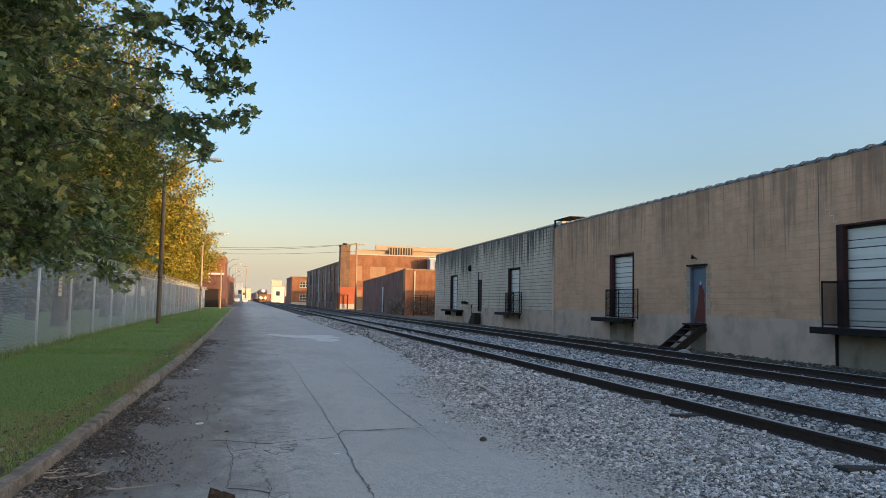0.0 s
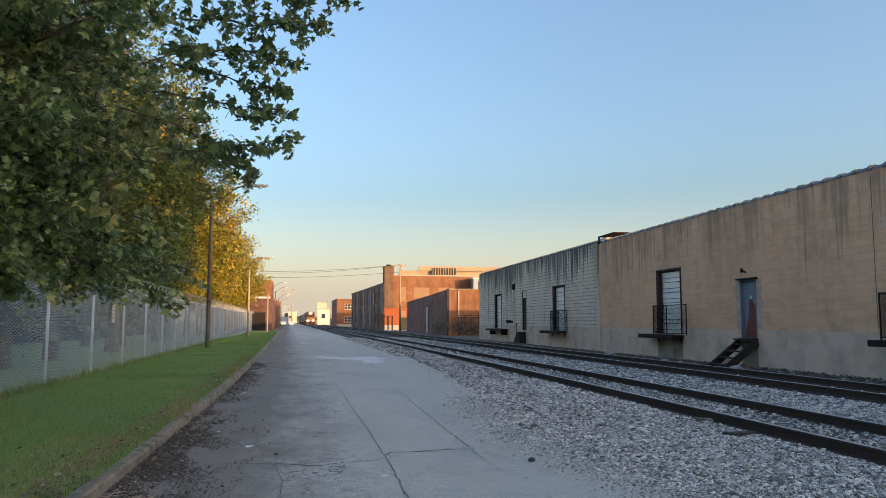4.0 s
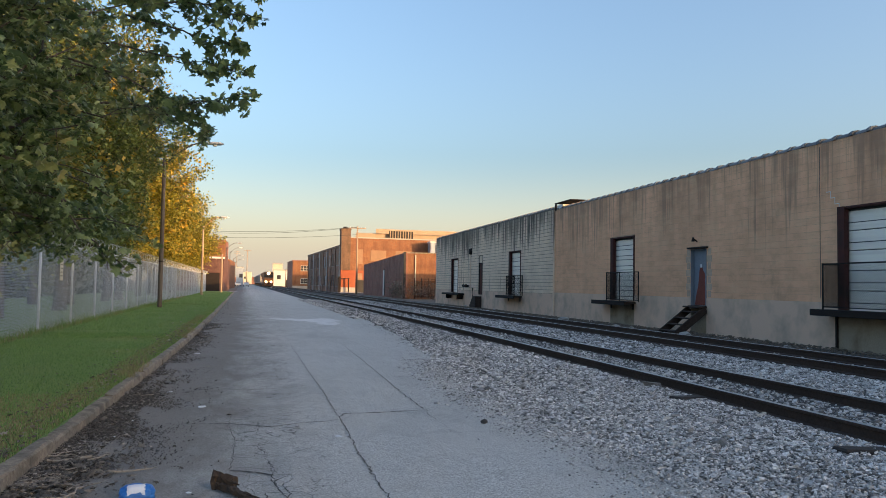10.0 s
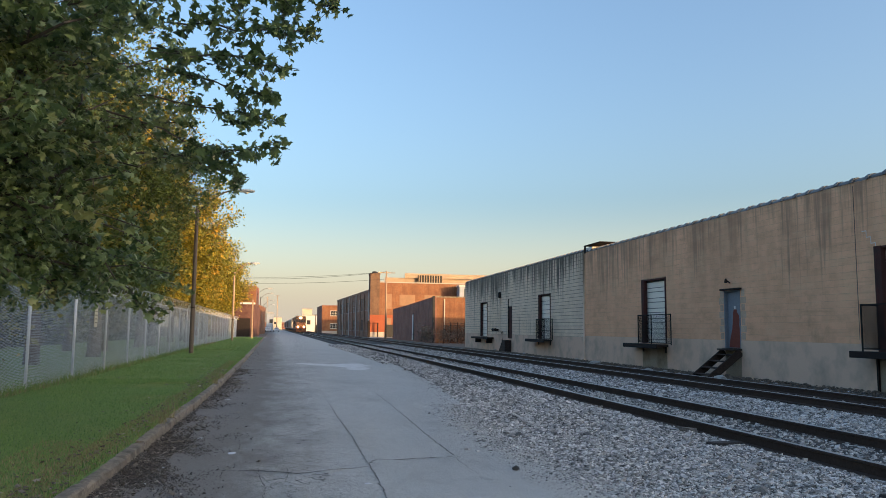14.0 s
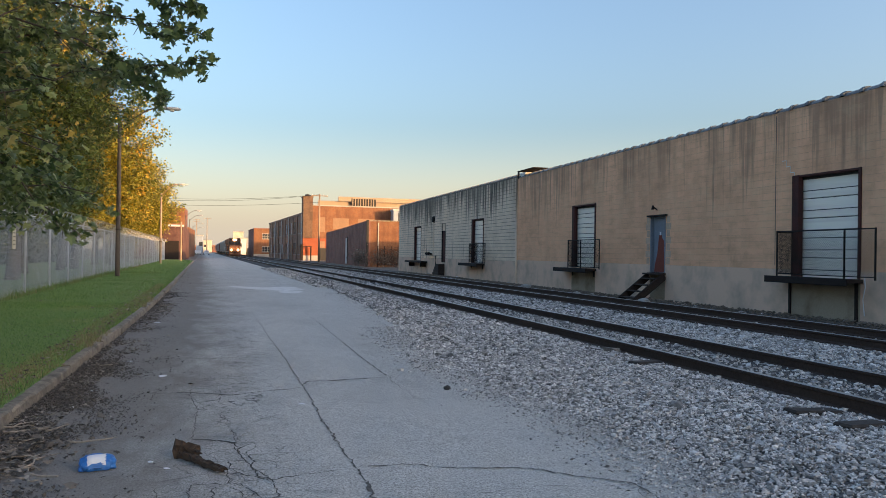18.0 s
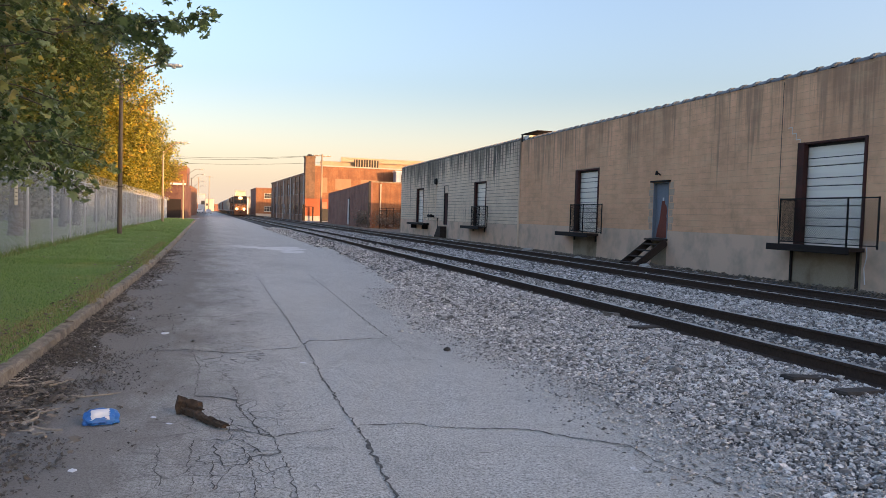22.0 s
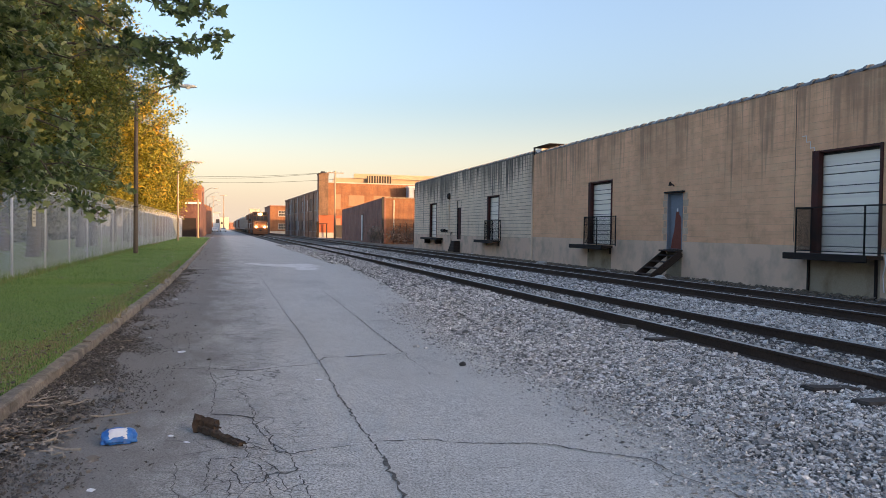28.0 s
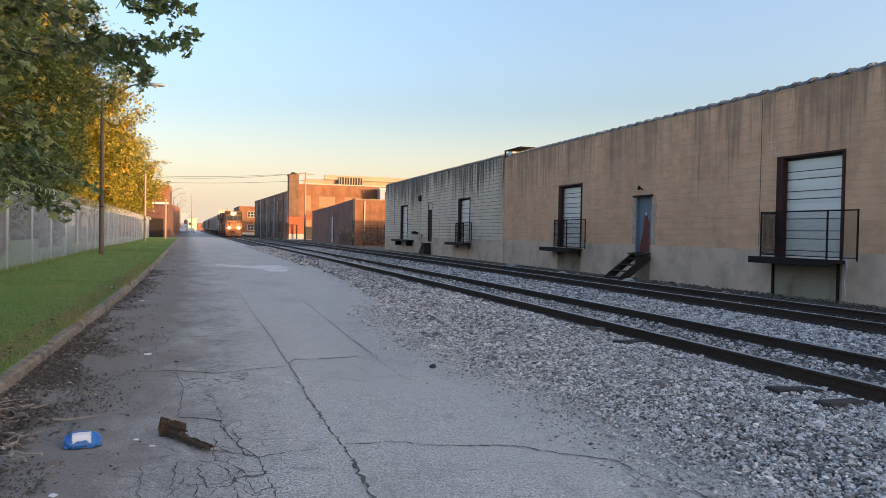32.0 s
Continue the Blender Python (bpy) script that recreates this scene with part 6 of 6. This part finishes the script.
def rough_timber(bm, p, q, w, h, seed, n=9):
    r = random.Random(seed)
    p, q = Vector(p), Vector(q)
    d = (q - p).normalized()
    s = d.cross(Vector((0, 0, 1))).normalized()
    u = s.cross(d)
    rings = []
    for k in range(n):
        t_ = k / (n - 1)
        c = p.lerp(q, t_)
        k1 = 1.0 - 0.35 * t_
        rings.append([bm.verts.new(c + s * (a * w * k1 * r.uniform(0.55, 1.3)) + u * (b * h * k1 * r.uniform(0.5, 1.35)) + d * r.uniform(-0.02, 0.02)) for a, b in ((-0.5, -0.5), (-0.5, 0.1), (-0.35, 0.5), (0.1, 0.55), (0.45, 0.4), (0.5, -0.1), (0.45, -0.5))])
    for a, b in zip(rings, rings[1:]):
        for k in range(7):
            bm.faces.new((a[k], a[(k + 1) % 7], b[(k + 1) % 7], b[k]))
    bm.faces.new(rings[0][::-1])
    bm.faces.new(rings[-1])


bm = bmesh.new()
rough_timber(bm, (-0.15, 0.25, 0.045), (0.22, -0.38, 0.035), 0.07, 0.065, 4, 18)
part("beam", bm, ROTTEN, log)
bm = bmesh.new()
rough_timber(bm, (-0.18, 0.28, 0.075), (-0.01, 0.13, 0.08), 0.11, 0.14, 5, 9)
part("broken_end", bm, ROTTEN, log, "splintered thick end")
for k, (a, b) in enumerate((((-0.02, 0.1, 0.1), (0.03, 0.02, 0.09)), ((0.1, -0.16, 0.06), (0.25, -0.37, 0.045)))):
    bm = bmesh.new()
    rough_timber(bm, a, b, 0.035, 0.03, 40 + k, 6)
    part("splinter", bm, ROTTEN, log)

# leaves, twigs and crumbs in the gutter
g = np.random.RandomState(12)


def gutter(n, y0, y1, wide):
    yy = g.uniform(y0, y1, n)
    xx = KERB_X + 0.03 + np.abs(g.normal(0, wide, n))
    lump = np.array([noise.noise((a * 1.6, b * 0.9, 4.0)) for a, b in zip(xx, yy)]) + g.normal(0, 0.12, n)
    keep = (lump > 0.02) | (xx < KERB_X + 0.12) | ((xx < KERB_X + 0.42) & (lump > -0.22))
    xx, yy, n = xx[keep], yy[keep], int(keep.sum())
    return np.stack([xx + np.array([bend(q) for q in yy]), yy, 0.012 + g.uniform(0, 0.03, n) * np.exp(-(xx - KERB_X) * 2)], -1)


lv, lf = leaf_shape(True)
pile = np.stack([KERB_X + 0.03 + np.abs(g.normal(0, 0.27, 1300)), g.normal(6.35, 0.45, 1300), g.uniform(0.012, 0.06, 1300)], -1)
spots = np.concatenate([gutter(500, 4.2, 6.0, 0.5), gutter(1100, 5.7, 8.0, 0.35), pile, gutter(2200, 8, 14, 0.28), gutter(1800, 14, 30, 0.3), gutter(400, 30, 60, 0.35)])
ly = g.uniform(6, 40, 150)
lx = -2.05 - np.abs(g.normal(0, 0.9, 150))
lx = np.where(lx < -5.7, -2.3, lx)
ly = np.concatenate([ly, 5 + 22 * g.uniform(0, 1, 900) ** 1.5])
lx = np.concatenate([lx, -2.02 - np.abs(g.normal(0, 0.28, 900))])
lawn_spots = np.stack([lx + np.array([bend(q) for q in ly]), ly, np.interp(lx, verge_x, verge_z) + 0.035], -1)
spots = np.concatenate([spots, lawn_spots])
vv, ff = scatter(lv, lf, spots, random_turns(len(spots), 0.5, g), (0.034 * np.exp(g.normal(0, 0.38, len(spots))))[:, None] * np.ones((1, 3)))
tagged(new("leaf_litter", tri_mesh("leaf_litter", vv, ff, LITTER_LEAF)), "dry brown leaf litter gathered along the kerb", "leaf litter", kind="stuff")
crumb = np.concatenate([gutter(20000, 4, 12, 0.45), gutter(7000, 12, 30, 0.35)])
cv, cf = scatter(OCT_V, OCT_F, crumb, random_turns(len(crumb), 1.0, g), (0.0055 * np.exp(g.normal(0, 0.4, len(crumb))))[:, None] * np.array([[1.5, 1.0, 0.5]]))
tagged(new("grit", tri_mesh("grit", cv, cf, SOIL)), "dark soil crumbs and grit in the gutter", "grit", kind="stuff")
tr = random.Random(8)
for k in range(26):
    yy = tr.gauss(6.5, 0.5) if k < 20 else tr.uniform(8, 24)
    xx = KERB_X + 0.1 + abs(tr.gauss(0, 0.28))
    a, l = tr.uniform(0, math.pi), tr.uniform(0.12, 0.5)
    tw = thing("twig", pose(xx, yy, 0.02, 0, 0, math.degrees(a)), "dry pale broken twig in the gutter", "twig", "twigs")
    bm = bmesh.new()
    pts = [(l * (u - 0.5), 0.05 * tr.gauss(0, 0.6), 0.01 + 0.02 * tr.random()) for u in (0, 0.25, 0.5, 0.75, 1)]
    path_tube(bm, pts, [0.009, 0.008, 0.007, 0.006, 0.003], 5)
    part("stick", bm, TWIG, tw)


def pebble(x, y, size, mat, name, label, seed, flat=0.6):
    t = thing(name, pose(x, y, size * flat * 0.5, 0, 0, seed * 37), label, "stone" if mat is STONE else "litter")
    bm = bmesh.new()
    bmesh.ops.create_icosphere(bm, subdivisions=2, radius=1.0)
    for v in bm.verts:
        n = 1 + 0.35 * noise.noise(v.co * 1.5 + Vector((seed, 0, 0)))
        v.co = Vector((v.co.x * size * n, v.co.y * size * 0.7 * n, v.co.z * size * flat * n))
    part("body", bm, mat, t)


pebble(2.49, 8.54, 0.05, BALLAST_BED, "loose_stone", "single dark stone lying on the asphalt", 1)
for k, (xx, yy, s) in enumerate(((-0.79, 10.1, 0.07), (-0.55, 6.05, 0.03), (-0.42, 5.85, 0.025), (-1.45, 9.2, 0.05), (-1.35, 11.5, 0.05), (-1.5, 8.3, 0.03), (-0.9, 4.9, 0.035), (0.75, 8.0, 0.04), (-1.5, 17.5, 0.06))):
    pebble(xx, yy, s, PAPER, "paper_scrap", "flattened white paper scrap on the asphalt", k + 2, 0.15)
for k, (xx, yy, s) in enumerate(((5.1, 9.8, 0.11), (6.9, 13.0, 0.1), (7.3, 16.0, 0.09), (9.5, 21.0, 0.13), (9.0, 15.0, 0.14), (12.4, 14.0, 0.09), (13.4, 22.5, 0.3), (13.6, 28.0, 0.2), (13.8, 34.0, 0.25), (13.2, 24.0, 0.15))):
    pebble(xx, yy, s, CONCRETE, "rubble_lump", "pale lump of rubble beside the rails", k + 20, 0.45)
foot_r = random.Random(14)
for k in range(70):
    xx, yy = foot_r.uniform(13.2, 14.9), foot_r.uniform(14, 60)
    pebble(xx, yy, foot_r.uniform(0.04, 0.13), PAPER if k % 4 == 0 else CONCRETE, "rubbish_scrap" if k % 4 == 0 else "rubble_lump", "pale scrap of rubbish at the wall foot" if k % 4 == 0 else "pale lump of rubble at the wall foot", k + 60, 0.4)
for k, (xx, yy) in enumerate(((5.62, 6.22), (5.63, 5.63), (5.75, 9.6))):
    pl = thing("tie_end", pose(xx, yy, 0.05, 0, 3, 12 * k), "dark broken tie end half buried in the ballast", "timber")
    part("slab", boxes((-0.3, 0.3, -0.1, 0.1, -0.03, 0.05), bevel=0.02), TIE_WOOD, pl)

# ---- grass ----
g = np.random.RandomState(19)


def blades(n, x0, x1, y0, y1, h, w):
    yy = y0 + (y1 - y0) * g.uniform(0, 1, n) ** 1.3
    xx = g.uniform(x0, x1, n)
    b = np.array([bend(q) for q in yy])
    z = np.interp(xx, verge_x, verge_z) - 0.006 + np.array([0.03 * noise.noise((p_ * 0.5, q * 0.4, 2.0)) * min(1.0, max(0.0, (-2.02 - p_) / 0.48)) for p_, q in zip(xx, yy)])
    a = g.uniform(0, 2 * np.pi, n)
    hh = h * np.exp(g.normal(0, 0.35, n))
    lean = g.normal(0, 0.35, (n, 2)) * hh[:, None]
    p = np.stack([xx + b, yy, z], -1)
    side = np.stack([np.cos(a) * w, np.sin(a) * w, 0 * a], -1)
    tip = p + np.concatenate([lean, hh[:, None]], 1)
    v = np.stack([p - side, p + side, tip], 1).reshape(-1, 3)
    return v, np.arange(3 * n).reshape(-1, 3)


parts_v, parts_f, k = [], [], 0
for row in ((14000, -6.6, -2.0, -12, 6.5, 0.035, 0.01), (130000, -6.2, -2.0, 6.5, 22, 0.022, 0.0055), (50000, -6.8, -2.0, 20, 50, 0.03, 0.009), (16000, -7.5, -2.0, 48, 112, 0.05, 0.02), (9000, -6.2, -5.5, 8, 60, 0.16, 0.008), (3500, -2.12, -1.98, 5, 40, 0.06, 0.006)):
    v, f = blades(*row)
    parts_v.append(v)
    parts_f.append(f + k)
    k += len(v)
dv, df = [], []
for row in ((16000, -2.45, -2.0, 4.5, 34, 0.028, 0.006), (9000, -3.1, -2.0, 4.0, 10.5, 0.028, 0.006), (9000, -6.25, -5.5, 12, 70, 0.10, 0.007), (260, -2.15, -1.9, 12.2, 14.2, 0.11, 0.006), (260, -2.1, -1.9, 20.5, 24.0, 0.10, 0.008)):
    v, f = blades(*row)
    df.append(f + sum(len(q) for q in dv))
    dv.append(v)
tagged(new("dry_grass", tri_mesh("dry_grass", np.concatenate(dv), np.concatenate(df), STRAW)), "dry straw-coloured grass along the kerb and fence foot", "grass", kind="stuff")
tagged(new("grass", tri_mesh("grass", np.concatenate(parts_v), np.concatenate(parts_f), BLADE)), "short mown green grass with a dry edge", "grass", kind="stuff")
g2 = random.Random(77)
weed_spots = [(15.3 - 0.5 * g2.random(), g2.uniform(78, 83)) for k in range(5)] + [(g2.uniform(16.6, 20.2), g2.uniform(75.0, 79.5)) for k in range(7)]
wv, wf = leaf_shape(False)
for xx, yy in weed_spots:
    t = thing("dry_shrub", pose(xx - 1.2, yy + 2, 0), "dry straggling weed shrub by the shed", "shrub")
    pts = np.random.RandomState(int(yy * 10)).normal(0, 1, (240, 3)) * [0.45, 0.45, 0.5] + [0, 0, 0.9]
    v, f = scatter(wv, wf, pts, random_turns(240, 1.2, g), 0.16 * np.ones((240, 3)))
    ob = new("dry_foliage", tri_mesh("dry_foliage", v, f, LITTER_LEAF))
    ob.parent = t
    tagged(ob, kind="stuff")

# ---- many small pieces last: ties and wall blocks ----
tie_mesh = finish("tie", boxes((-1.3, 1.3, -0.115, 0.115, -0.16, 0.0), bevel=0.012), TIE_WOOD)
plate_mesh = finish("tie_plate", boxes((-0.17, 0.17, -0.09, 0.09, 0.0, 0.014)), RAIL_STEEL)
for t, fn, head in ((track_one, lambda q: TRACK_A + bend(q), HEAD_A), (track_two, track_b, HEAD_B)):
    yy = 2.0
    while yy < 62:
        tie = piece("tie", tie_mesh, t, pose(fn(yy), yy, head - 0.171, 0, 0, tile_r.uniform(-1.5, 1.5)))
        if yy < 30:
            for side in (-0.753, 0.753):
                piece("tie_plate", plate_mesh, tie, pose(side, 0, 0.0))
        yy += 0.55
block_wall(4.0, SPLIT - 0.02, 1.29, 5.76, 0.4, 0.2, 0.003, 0.0006, 0.0026, BEIGE, wall_beige, (13.3, 18.6))
block_wall(SPLIT + 0.05, ENDS, 1.22, 5.85, 0.4, 0.2, 0.008, 0.004, 0.010, PALE, wall_pale)


# ---- what moves: the train rolls towards the camera ----
FRONT = ((0.0, 286.0), (9.0, 242.0), (19.0, 191.0), (24.0, 167.0), (32.0, 137.0))


def front_at(t):
    """Monotone glide of the locomotive's front along the line."""
    return float(np.interp(t, [r[0] for r in FRONT], [r[1] for r in FRONT]))


def motions():
    for ob, back in train:
        rows = []
        for k in range(9):
            t = 4.0 * k
            y0 = front_at(t) + back
            x0, x1 = TRACK_A + bend(y0), TRACK_A + bend(y0 + 17)
            rows.append((t, pose(x0, y0, HEAD_A, 0, 0, math.degrees(math.atan2(x0 - x1, 17.0)))))
        walk(ob, rows)


motions()
